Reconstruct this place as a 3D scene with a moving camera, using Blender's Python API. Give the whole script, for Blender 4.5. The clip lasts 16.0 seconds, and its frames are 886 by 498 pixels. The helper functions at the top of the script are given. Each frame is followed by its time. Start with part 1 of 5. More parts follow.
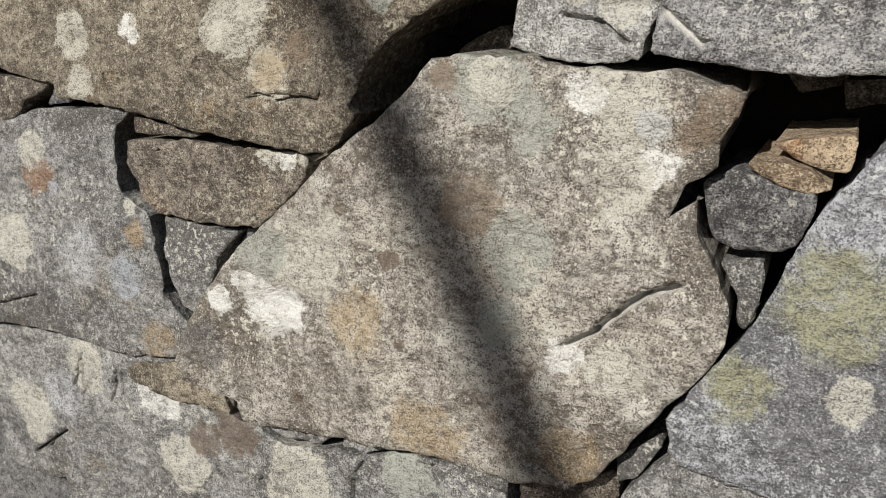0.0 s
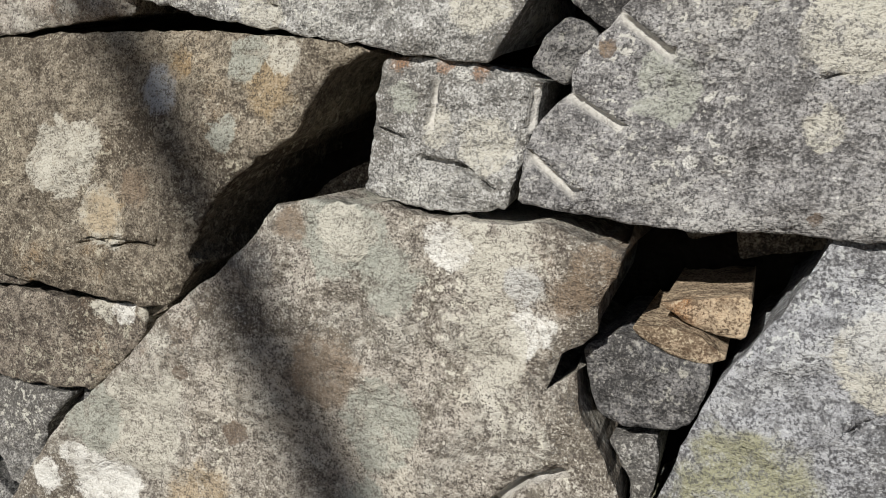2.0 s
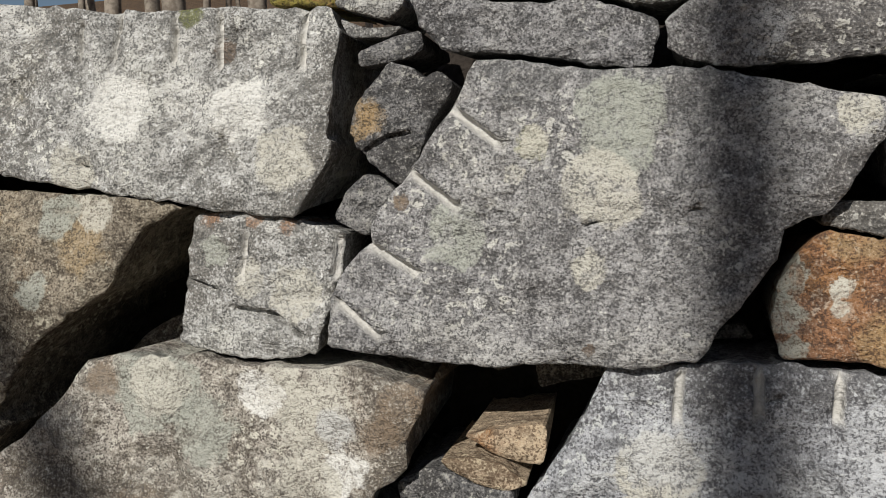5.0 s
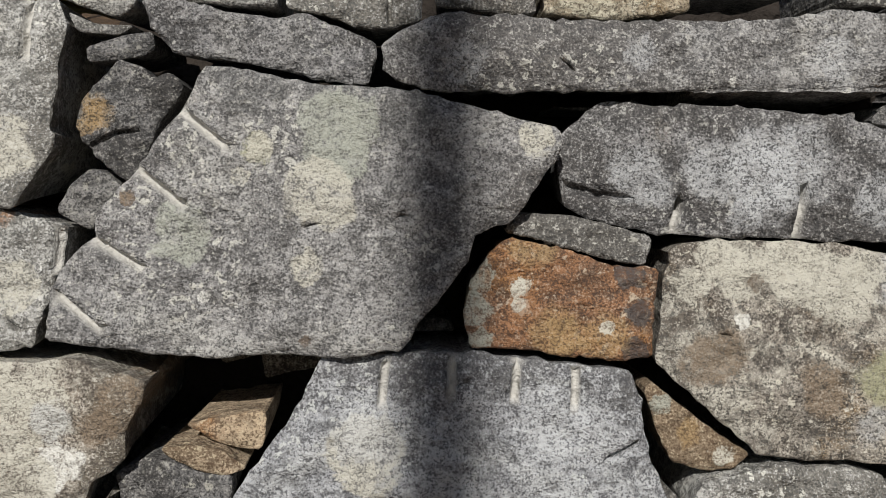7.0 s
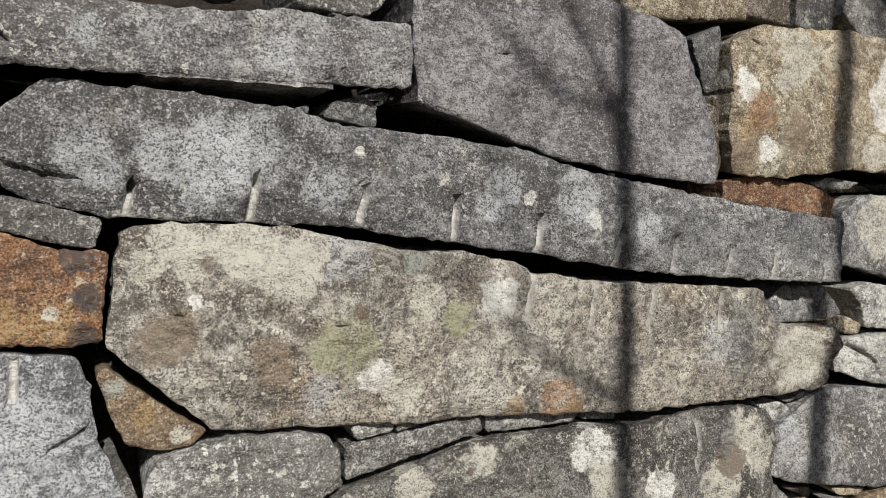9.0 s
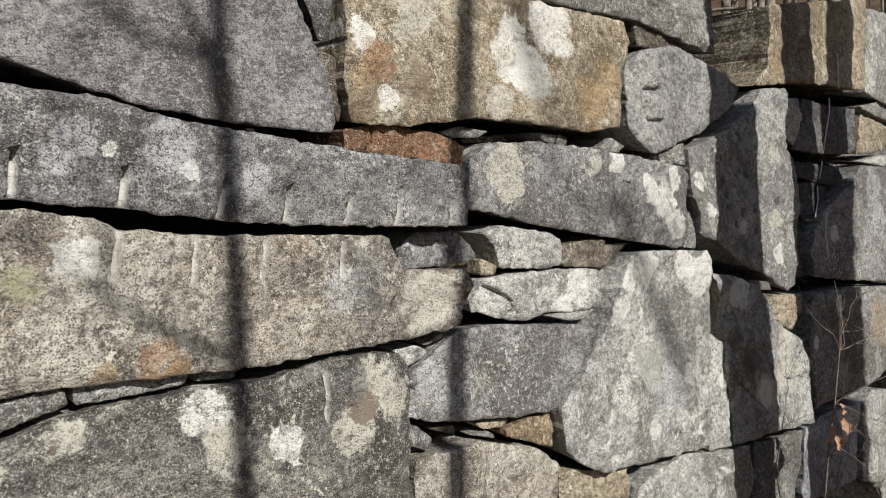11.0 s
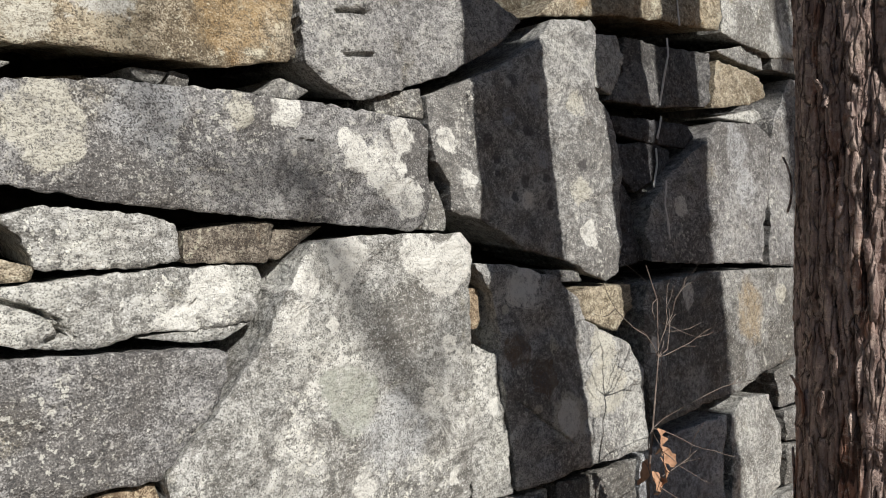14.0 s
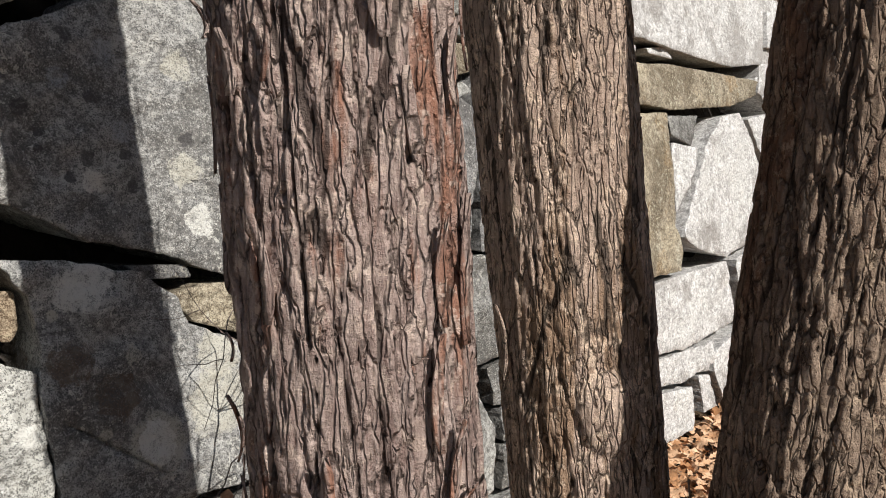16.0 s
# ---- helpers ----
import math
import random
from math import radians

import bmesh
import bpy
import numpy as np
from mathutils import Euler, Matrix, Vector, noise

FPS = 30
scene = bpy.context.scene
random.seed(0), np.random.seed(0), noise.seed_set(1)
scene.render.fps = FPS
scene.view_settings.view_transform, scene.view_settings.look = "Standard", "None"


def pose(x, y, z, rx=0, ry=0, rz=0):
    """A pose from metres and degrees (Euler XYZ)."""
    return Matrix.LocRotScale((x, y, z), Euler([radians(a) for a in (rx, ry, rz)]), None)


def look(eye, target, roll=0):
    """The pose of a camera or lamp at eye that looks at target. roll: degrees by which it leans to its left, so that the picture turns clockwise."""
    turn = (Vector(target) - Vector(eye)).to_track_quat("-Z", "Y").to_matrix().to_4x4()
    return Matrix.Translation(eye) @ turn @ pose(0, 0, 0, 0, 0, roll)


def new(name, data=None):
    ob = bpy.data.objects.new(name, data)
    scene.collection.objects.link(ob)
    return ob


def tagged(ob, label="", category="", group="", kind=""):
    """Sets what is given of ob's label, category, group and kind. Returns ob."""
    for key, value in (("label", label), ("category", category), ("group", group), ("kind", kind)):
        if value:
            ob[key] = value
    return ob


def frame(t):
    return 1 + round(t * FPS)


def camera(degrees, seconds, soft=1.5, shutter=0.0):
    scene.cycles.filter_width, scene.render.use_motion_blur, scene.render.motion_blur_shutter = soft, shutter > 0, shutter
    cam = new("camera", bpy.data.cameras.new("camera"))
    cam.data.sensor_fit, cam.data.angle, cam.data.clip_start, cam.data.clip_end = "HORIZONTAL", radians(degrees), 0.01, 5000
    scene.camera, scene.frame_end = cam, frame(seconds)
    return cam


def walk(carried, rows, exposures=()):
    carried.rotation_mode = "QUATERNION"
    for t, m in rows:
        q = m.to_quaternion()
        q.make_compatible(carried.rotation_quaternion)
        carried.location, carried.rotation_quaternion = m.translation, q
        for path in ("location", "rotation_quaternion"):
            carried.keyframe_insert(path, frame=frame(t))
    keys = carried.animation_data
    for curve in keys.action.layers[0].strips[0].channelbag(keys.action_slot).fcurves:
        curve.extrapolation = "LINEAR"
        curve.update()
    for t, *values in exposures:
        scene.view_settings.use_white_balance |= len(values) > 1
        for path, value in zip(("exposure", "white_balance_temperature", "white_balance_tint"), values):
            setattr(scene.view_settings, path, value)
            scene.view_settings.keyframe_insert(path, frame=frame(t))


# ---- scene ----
cam = camera(56.4, 16.0, soft=0.95)
METRES, EYE, TILT, LEAN, TURN = 2.6, 1.45, -20.0, 0.75, 27.9
ROWS = [
    (0.0, 0.0, 0.0, 0.0, 0.0, 0.0, -0.0),
    (0.5, 0.0145, 0.0187, 0.0107, -0.23, 2.46, 0.03),
    (1.0, 0.0219, 0.0372, 0.0191, -0.86, 3.03, 0.1),
    (1.5, 0.0315, 0.0495, 0.0296, -3.3, 3.72, 0.55),
    (2.0, 0.0467, 0.0605, 0.0403, -3.95, 6.24, 1.25),
    (2.5, 0.0588, 0.0615, 0.0449, -5.5, 9.0, 2.58),
    (3.0, 0.0623, 0.0586, 0.0476, -6.32, 10.7, 3.45),
    (5.5, 0.0681, 0.0256, 0.0394, -16.03, 14.59, 6.1),
    (6.0, 0.0658, 0.0185, 0.036, -19.58, 14.12, 6.35),
    (6.5, 0.0652, 0.0113, 0.0352, -22.28, 13.64, 6.58),
    (7.0, 0.0779, -0.0027, 0.0322, -28.71, 12.58, 8.02),
    (7.5, 0.0911, -0.0122, 0.0251, -39.08, 10.7, 10.16),
    (8.0, 0.1054, -0.026, 0.022, -46.71, 9.2, 11.53),
    (8.5, 0.1189, -0.0406, 0.019, -49.65, 8.29, 12.03),
    (9.0, 0.1353, -0.0601, 0.013, -54.12, 7.09, 12.9),
    (9.5, 0.1484, -0.0857, 0.0019, -59.6, 5.6, 13.97),
    (10.0, 0.1571, -0.1106, -0.0114, -62.9, 4.44, 15.15),
    (12.5, 0.3282, -0.2002, -0.0659, -77.21, -1.42, 19.81),
    (13.0, 0.3887, -0.2354, -0.079, -73.47, 0.34, 20.46),
    (13.5, 0.4315, -0.2564, -0.0961, -70.87, 1.21, 20.42),
    (14.0, 0.5036, -0.2818, -0.1176, -71.36, 1.24, 20.44),
    (14.5, 0.5583, -0.3105, -0.1374, -73.11, 0.74, 21.0),
    (15.0, 0.5993, -0.3555, -0.1663, -79.09, -1.8, 21.16),
    (15.5, 0.644, -0.428, -0.1931, -79.27, -2.13, 21.55),
    (16.0, 0.6735, -0.4662, -0.2082, -79.58, -2.19, 21.95),
]
walk(cam, [(t, pose(0, 0, EYE, TILT, LEAN, TURN) @ pose(METRES * x, METRES * y, METRES * z, 90 + pitch, roll, yaw)) for t, x, y, z, yaw, pitch, roll in ROWS], [(0.0, -0.08), (3.0, -0.14), (7.5, -0.24), (10.0, -0.02), (12.5, 0.04), (14.0, 0.08), (16.0, 0.12)])

from mathutils import geometry

# ---- world, sun, exposure ----
SUN_AZ, SUN_EL = 0.19, 37.0          # drift along the wall per metre towards it; height in degrees
world = bpy.data.worlds.new("sky")
scene.world = world
world.use_nodes = True
wn = world.node_tree
sky = wn.nodes.new("ShaderNodeTexSky")
sky.sky_type, sky.sun_disc = "NISHITA", False
sky.sun_elevation = radians(SUN_EL)
sky.sun_rotation = math.pi + math.atan2(SUN_AZ, 1.0)
wn.links.new(sky.outputs[0], wn.nodes["Background"].inputs["Color"])
wn.nodes["Background"].inputs["Strength"].default_value = 0.056
sun = new("sun", bpy.data.lights.new("sun", "SUN"))
sun.data.energy, sun.data.angle, sun.data.color = 4.8, radians(0.55), (1.0, 0.965, 0.915)
ray = Vector((SUN_AZ, 1.0, -math.hypot(SUN_AZ, 1.0) * math.tan(radians(SUN_EL)))).normalized()
sun.matrix_world = look(Vector((0, -6, 8)), Vector((0, -6, 8)) + ray)


# ---- materials ----
class Nodes:
    """Short-hand for building a node tree."""

    def __init__(self, name, rough=0.9):
        self.mat = bpy.data.materials.new(name)
        self.mat.use_nodes = True
        self.tree = self.mat.node_tree
        self.bsdf = self.tree.nodes["Principled BSDF"]
        self.bsdf.inputs["Roughness"].default_value = rough
        self.bsdf.inputs["Specular IOR Level"].default_value = 0.25

    def node(self, kind, **sockets):
        n = self.tree.nodes.new(kind)
        for key, value in sockets.items():
            self.put(n.inputs[key.replace("_", " ")], value)
        return n

    def put(self, socket, value):
        if isinstance(value, bpy.types.NodeSocket):
            self.tree.links.new(value, socket)
        else:
            socket.default_value = value

    def place(self, spread=40.0, stretch=(1, 1, 1)):
        """World position, moved by a random step for each object."""
        geo, info = self.node("ShaderNodeNewGeometry"), self.node("ShaderNodeObjectInfo")
        add = self.node("ShaderNodeVectorMath")
        step = self.node("ShaderNodeMath")
        step.operation = "MULTIPLY"
        self.put(step.inputs[0], info.outputs["Random"])
        step.inputs[1].default_value = spread
        self.put(add.inputs[0], geo.outputs["Position"])
        self.put(add.inputs[1], step.outputs[0])
        scale = self.node("ShaderNodeVectorMath")
        scale.operation = "MULTIPLY"
        self.put(scale.inputs[0], add.outputs[0])
        scale.inputs[1].default_value = stretch
        return scale.outputs[0]

    def noise(self, at, scale, detail=3.0, rough=0.55, warp=0.0):
        return self.node("ShaderNodeTexNoise", Vector=at, Scale=scale, Detail=detail, Roughness=rough, Distortion=warp).outputs["Fac"]

    def ramp(self, fac, low, high, a=0.0, b=1.0):
        n = self.node("ShaderNodeMapRange")
        n.interpolation_type = "SMOOTHSTEP"
        self.put(n.inputs["Value"], fac)
        for key, value in (("From Min", low), ("From Max", high), ("To Min", a), ("To Max", b)):
            n.inputs[key].default_value = value
        return n.outputs["Result"]

    def mix(self, fac, a, b, how="MIX"):
        n = self.node("ShaderNodeMix")
        n.data_type, n.blend_type = "RGBA", how
        self.put(n.inputs["Factor"], fac)
        self.put(n.inputs["A"], a if isinstance(a, bpy.types.NodeSocket) else (*a, 1))
        self.put(n.inputs["B"], b if isinstance(b, bpy.types.NodeSocket) else (*b, 1))
        return n.outputs["Result"]

    def math(self, how, a, b=0.0):
        n = self.node("ShaderNodeMath")
        n.operation = how
        self.put(n.inputs[0], a)
        self.put(n.inputs[1], b)
        return n.outputs[0]

    def finish(self, colour, height=None, depth=0.003, strength=1.0):
        self.put(self.bsdf.inputs["Base Color"], colour)
        if height is not None:
            bump = self.node("ShaderNodeBump", Height=height, Distance=depth, Strength=strength)
            self.put(self.bsdf.inputs["Normal"], bump.outputs[0])
        return self.mat


# Lichen and stain tints; "pale" also paints bluish glare onto slabs.
SPOT_TINTS = {"white": (0.72, 0.71, 0.66), "green": (0.36, 0.355, 0.235), "grey": (0.41, 0.42, 0.365), "brown": (0.17, 0.125, 0.09), "tan": (0.40, 0.30, 0.17), "rust": (0.34, 0.19, 0.10), "moss": (0.14, 0.15, 0.03), "blue": (0.42, 0.44, 0.46), "sage": (0.57, 0.55, 0.475), "pale": (0.56, 0.57, 0.57), "umber": (0.28, 0.22, 0.16), "shade_stain": (0.17, 0.17, 0.165), "dark": (0.10, 0.095, 0.095), "ochre": (0.40, 0.285, 0.15)}
# base, second tint, dark grain, pale growth, its share, stain, its share
ROCKS = {
    "grey": ((0.30, 0.295, 0.28), (0.22, 0.215, 0.20), (0.085, 0.083, 0.08), (0.54, 0.53, 0.48), 0.36, (0.27, 0.22, 0.15), 0.42),
    "pale": ((0.40, 0.395, 0.37), (0.31, 0.305, 0.28), (0.12, 0.12, 0.115), (0.68, 0.67, 0.62), 0.42, (0.36, 0.33, 0.24), 0.42),
    "granite": ((0.31, 0.305, 0.295), (0.235, 0.23, 0.225), (0.085, 0.084, 0.083), (0.54, 0.53, 0.49), 0.33, (0.30, 0.27, 0.20), 0.40),
    "warmgrey": ((0.265, 0.255, 0.255), (0.205, 0.197, 0.197), (0.10, 0.095, 0.095), (0.44, 0.43, 0.41), 0.25, (0.28, 0.25, 0.22), 0.40),
    "sage": ((0.385, 0.38, 0.36), (0.30, 0.297, 0.285), (0.12, 0.12, 0.118), (0.58, 0.57, 0.53), 0.40, (0.34, 0.325, 0.28), 0.40),
    "cool": ((0.36, 0.365, 0.37), (0.27, 0.275, 0.28), (0.10, 0.10, 0.105), (0.52, 0.53, 0.52), 0.36, (0.30, 0.29, 0.24), 0.36),
    "tan": ((0.375, 0.33, 0.255), (0.29, 0.245, 0.175), (0.11, 0.09, 0.07), (0.60, 0.57, 0.46), 0.40, (0.33, 0.21, 0.09), 0.46),
    "slate": ((0.245, 0.24, 0.236), (0.175, 0.172, 0.17), (0.06, 0.06, 0.06), (0.50, 0.495, 0.465), 0.36, (0.22, 0.195, 0.16), 0.42),
    "mottled": ((0.20, 0.19, 0.175), (0.14, 0.133, 0.122), (0.055, 0.052, 0.05), (0.55, 0.53, 0.455), 0.40, (0.20, 0.165, 0.12), 0.40),
    # Granite of the far wall, with the grazing sun's brightness put into the colour.
    "sunlit": ((0.68, 0.665, 0.64), (0.56, 0.545, 0.52), (0.26, 0.255, 0.245), (0.80, 0.79, 0.75), 0.42, (0.48, 0.44, 0.36), 0.40),
    "mossy": ((0.07, 0.08, 0.028), (0.05, 0.055, 0.02), (0.03, 0.035, 0.012), (0.13, 0.14, 0.05), 0.40, (0.08, 0.06, 0.03), 0.4),
    "umber": ((0.255, 0.225, 0.178), (0.18, 0.155, 0.12), (0.075, 0.062, 0.05), (0.50, 0.47, 0.38), 0.36, (0.30, 0.20, 0.10), 0.44),
    "lichen": ((0.385, 0.36, 0.315), (0.29, 0.265, 0.22), (0.10, 0.085, 0.075), (0.60, 0.58, 0.51), 0.42, (0.27, 0.215, 0.16), 0.46),
    "blotch": ((0.31, 0.285, 0.245), (0.21, 0.19, 0.165), (0.075, 0.07, 0.065), (0.60, 0.575, 0.50), 0.44, (0.30, 0.22, 0.13), 0.46),
    "brown": ((0.25, 0.22, 0.18), (0.17, 0.145, 0.12), (0.06, 0.052, 0.047), (0.46, 0.44, 0.36), 0.33, (0.24, 0.15, 0.075), 0.45),
    "rust": ((0.28, 0.155, 0.085), (0.21, 0.14, 0.10), (0.10, 0.07, 0.055), (0.50, 0.43, 0.34), 0.34, (0.36, 0.20, 0.085), 0.48),
    "flake": ((0.40, 0.325, 0.235), (0.31, 0.245, 0.175), (0.13, 0.09, 0.06), (0.52, 0.45, 0.33), 0.30, (0.40, 0.21, 0.09), 0.45),
    # Dark grey granite, partly a shaded copy of grey for stones in gaps.
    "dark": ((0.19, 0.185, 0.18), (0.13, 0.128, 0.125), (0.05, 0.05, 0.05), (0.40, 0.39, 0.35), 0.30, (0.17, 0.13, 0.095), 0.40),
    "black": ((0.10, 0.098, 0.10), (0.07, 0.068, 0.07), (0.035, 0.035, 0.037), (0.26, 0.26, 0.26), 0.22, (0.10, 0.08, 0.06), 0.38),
    "moss": ((0.27, 0.19, 0.10), (0.19, 0.14, 0.07), (0.06, 0.05, 0.03), (0.30, 0.27, 0.08), 0.45, (0.30, 0.15, 0.05), 0.5),
}
# The dark grey spots without smoothing hold stains and painted soft branch shade.
SMOOTH = {"shade_stain": 0.0, "pale": 0.2, "tan": 0.3, "rust": 0.3, "ochre": 0.3, "white": 0.85, "dark": 0.8}
COVER = {"shade_stain": 0.6, "pale": 0.55, "white": 0.95, "green": 0.9, "tan": 0.6, "ochre": 0.65, "rust": 0.7, "sage": 0.88, "grey": 0.9, "dark": 0.85}
CRISP = ("white", "grey", "sage", "dark", "brown", "shade_stain")
made_rocks = {}


def rock(look_name, spots=()):
    """Weathered granite: mica grain, cloudy tints, crusts of lichen, stains, and the larger growths, stains and painted
    light or shade given as x, z, radius, kind.
    """
    if (look_name, tuple(spots)) in made_rocks:
        return made_rocks[look_name, tuple(spots)]
    base, second, grain, crust, share, stain, stained = ROCKS[look_name]
    n = Nodes(look_name + "_stone", 0.92)
    at = n.place()
    big, mid = n.noise(at, 5.0, 5, 0.6, 0.4), n.noise(at, 19, 6, 0.68, 0.3)
    fine, sharp = n.noise(at, 125, 3, 0.6), n.noise(at, 330, 2, 0.6)
    grit = n.math("ADD", n.math("MULTIPLY", sharp, 0.6), n.math("MULTIPLY", n.noise(at, 85, 4, 0.7), 0.4))
    colour = n.mix(n.ramp(mid, 0.36, 0.62), base, second)
    colour = n.mix(n.math("MULTIPLY", n.ramp(big, 1 - stained, 1.14 - stained), n.ramp(fine, 0.3, 0.6, 0.3, 1.0)), colour, stain)
    cloud = n.noise(at, 26, 7, 0.78, 0.3)
    colour = n.mix(n.ramp(cloud, 0.56, 0.44, 0, 0.55), colour, (base[0] * 1.45, base[1] * 1.45, base[2] * 1.45))
    colour = n.mix(n.ramp(cloud, 0.52, 0.64, 0, 0.6), colour, (second[0] * 0.55, second[1] * 0.54, second[2] * 0.53))
    lay = n.node("ShaderNodeVectorMath")
    lay.operation = "MULTIPLY"
    n.put(lay.inputs[0], at)
    lay.inputs[1].default_value = (0.78, 0.9, 1.15)
    along = lay.outputs[0]
    wash = n.noise(at, 6.5, 7, 0.7, 0.8)
    colour = n.mix(n.ramp(wash, 0.54, 0.70, 0, 0.6), colour, (second[0] * 0.5, second[1] * 0.48, second[2] * 0.47))
    tone = n.node("ShaderNodeTexNoise", Vector=at, Scale=2.6, Detail=6.0, Roughness=0.62, Distortion=0.7).outputs["Fac"]
    weather = n.math("ADD", n.math("MULTIPLY", tone, 0.75), n.math("MULTIPLY", grit, 0.25))
    colour = n.mix(n.ramp(weather, 0.495, 0.55, 0, 0.72), colour, (second[0] * 0.62, second[1] * 0.59, second[2] * 0.56))
    colour = n.mix(n.ramp(tone, 0.47, 0.36, 0, 0.66), colour, (min(base[0] * 1.55, 0.75), min(base[1] * 1.55, 0.74), min(base[2] * 1.5, 0.70)))
    patch = n.math("ADD", n.math("MULTIPLY", n.noise(at, 7, 9, 0.74, 0.6), 0.72), n.math("MULTIPLY", grit, 0.28))
    raised = n.ramp(patch, 0.945 - share, 0.975 - share)
    colour = n.mix(n.math("MULTIPLY", raised, 0.82), colour, crust)
    small = n.noise(at, 48, 4, 0.65, 0.4)
    colour = n.mix(n.ramp(small, 0.63, 0.67, 0, 0.7), colour, crust)
    cleft = n.noise(along, 58, 4, 0.66, 0.15)
    colour = n.mix(n.ramp(cleft, 0.50, 0.60, 0, 0.55), colour, (second[0] * 0.6, second[1] * 0.59, second[2] * 0.58))
    flecks = n.noise(at, 120, 2, 0.5)
    colour = n.mix(n.ramp(flecks, 0.655, 0.70, 0, 0.6), colour, (min(crust[0] * 1.2, 0.78), min(crust[1] * 1.2, 0.78), min(crust[2] * 1.2, 0.76)))
    dots = n.math("MULTIPLY", n.ramp(n.noise(at, 88, 2, 0.5), 0.58, 0.63), n.ramp(n.noise(at, 4.3, 3, 0.6), 0.50, 0.62))
    colour = n.mix(n.math("MULTIPLY", dots, 0.75), colour, (min(crust[0] * 1.15, 0.78), min(crust[1] * 1.15, 0.77), min(crust[2] * 1.12, 0.74)))
    specks = n.noise(at, 34, 5, 0.7, 0.8)
    colour = n.mix(n.ramp(specks, 0.36, 0.31, 0, 0.6), colour, grain)
    where = n.node("ShaderNodeNewGeometry").outputs["Position"]
    bare = n.ramp(big, 0.0, 0.01)
    if spots:
        lobes = n.noise(where, 62, 5, 0.65)
        worn_off = n.ramp(n.noise(where, 31, 6, 0.75, 0.5), 0.40, 0.50, 0.48, 1.0)
    for x, z, r, kind in spots:
        away = n.node("ShaderNodeVectorMath")
        away.operation = "SUBTRACT"
        n.put(away.inputs[0], where)
        away.inputs[1].default_value = (x, 0, z)
        flat = n.node("ShaderNodeVectorMath")
        flat.operation = "MULTIPLY"
        n.put(flat.inputs[0], away.outputs[0])
        flat.inputs[1].default_value = (1, 0, 1)
        far = n.node("ShaderNodeVectorMath")
        far.operation = "LENGTH"
        n.put(far.inputs[0], flat.outputs[0])
        wob = n.noise(where, 0.55 / r, 9, 0.66, 0.5)
        ragged = n.math("ADD", far.outputs["Value"], n.math("MULTIPLY", n.math("SUBTRACT", wob, 0.5), r * 2.4))
        ragged = n.math("ADD", ragged, n.math("MULTIPLY", n.math("SUBTRACT", lobes, 0.5), 0.35 * r + 0.012))
        rim = 0.10 if kind in CRISP else 0.25
        over = n.ramp(ragged, r * (1 - rim), r * (1 + rim), 1.0, 0.0)
        over = n.math("MULTIPLY", n.math("MULTIPLY", over, n.math("MULTIPLY", n.ramp(grit, 0.60, 0.48, 0.72, 1.0), worn_off)), COVER.get(kind, 0.8))
        colour = n.mix(over, colour, SPOT_TINTS[kind])
        raised = n.math("MAXIMUM", raised, n.math("MULTIPLY", over, 0.6))
        bare = n.math("MULTIPLY", bare, n.math("SUBTRACT", 1.0, n.math("MULTIPLY", over, SMOOTH.get(kind, 0.6))))
    # mica and quartz grain
    colour = n.mix(n.math("MULTIPLY", bare, n.ramp(grit, 0.51, 0.58, 0, 0.76)), colour, grain)
    colour = n.mix(n.math("MULTIPLY", bare, n.ramp(grit, 0.47, 0.38, 0, 0.40)), colour, (min(crust[0] * 1.25, 0.8), min(crust[1] * 1.25, 0.8), min(crust[2] * 1.27, 0.8)))
    fresh = n.node("ShaderNodeAttribute")
    fresh.attribute_name = "fresh"
    colour = n.mix(n.math("MULTIPLY", fresh.outputs["Fac"], 0.85), colour, (0.62, 0.605, 0.56))
    height = n.math("ADD", n.math("MULTIPLY", fine, 0.35), n.math("MULTIPLY", grit, -0.42))
    height = n.math("ADD", height, n.math("MULTIPLY", cleft, -0.85))
    height = n.math("ADD", height, n.math("MULTIPLY", n.noise(along, 19, 4, 0.6, 0.15), 1.7))
    height = n.math("ADD", height, n.math("MULTIPLY", raised, 0.10))
    colour = n.node("ShaderNodeGamma", Color=colour, Gamma=1.17).outputs[0]
    colour = n.mix(1.0, colour, (0.99, 0.99, 1.0), "MULTIPLY")
    made_rocks[look_name, tuple(spots)] = n.finish(colour, height, 0.0075, 1.0)
    return n.mat


def earth_material():
    n = Nodes("leaf_mould", 0.95)
    at = n.place(0.0)
    colour = n.mix(n.ramp(n.noise(at, 30, 4), 0.35, 0.65), (0.05, 0.034, 0.022), (0.12, 0.075, 0.042))
    colour = n.mix(n.ramp(n.noise(at, 3, 3), 0.4, 0.7), colour, (0.14, 0.09, 0.05))
    return n.finish(colour, n.noise(at, 45, 5), 0.03)


# Near-black backing added behind the stones: blocks light, paints the gaps as shade.
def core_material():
    n = Nodes("shade_backing", 0.97)
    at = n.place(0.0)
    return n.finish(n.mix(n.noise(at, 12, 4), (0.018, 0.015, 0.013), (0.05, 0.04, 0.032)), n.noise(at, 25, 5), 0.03)


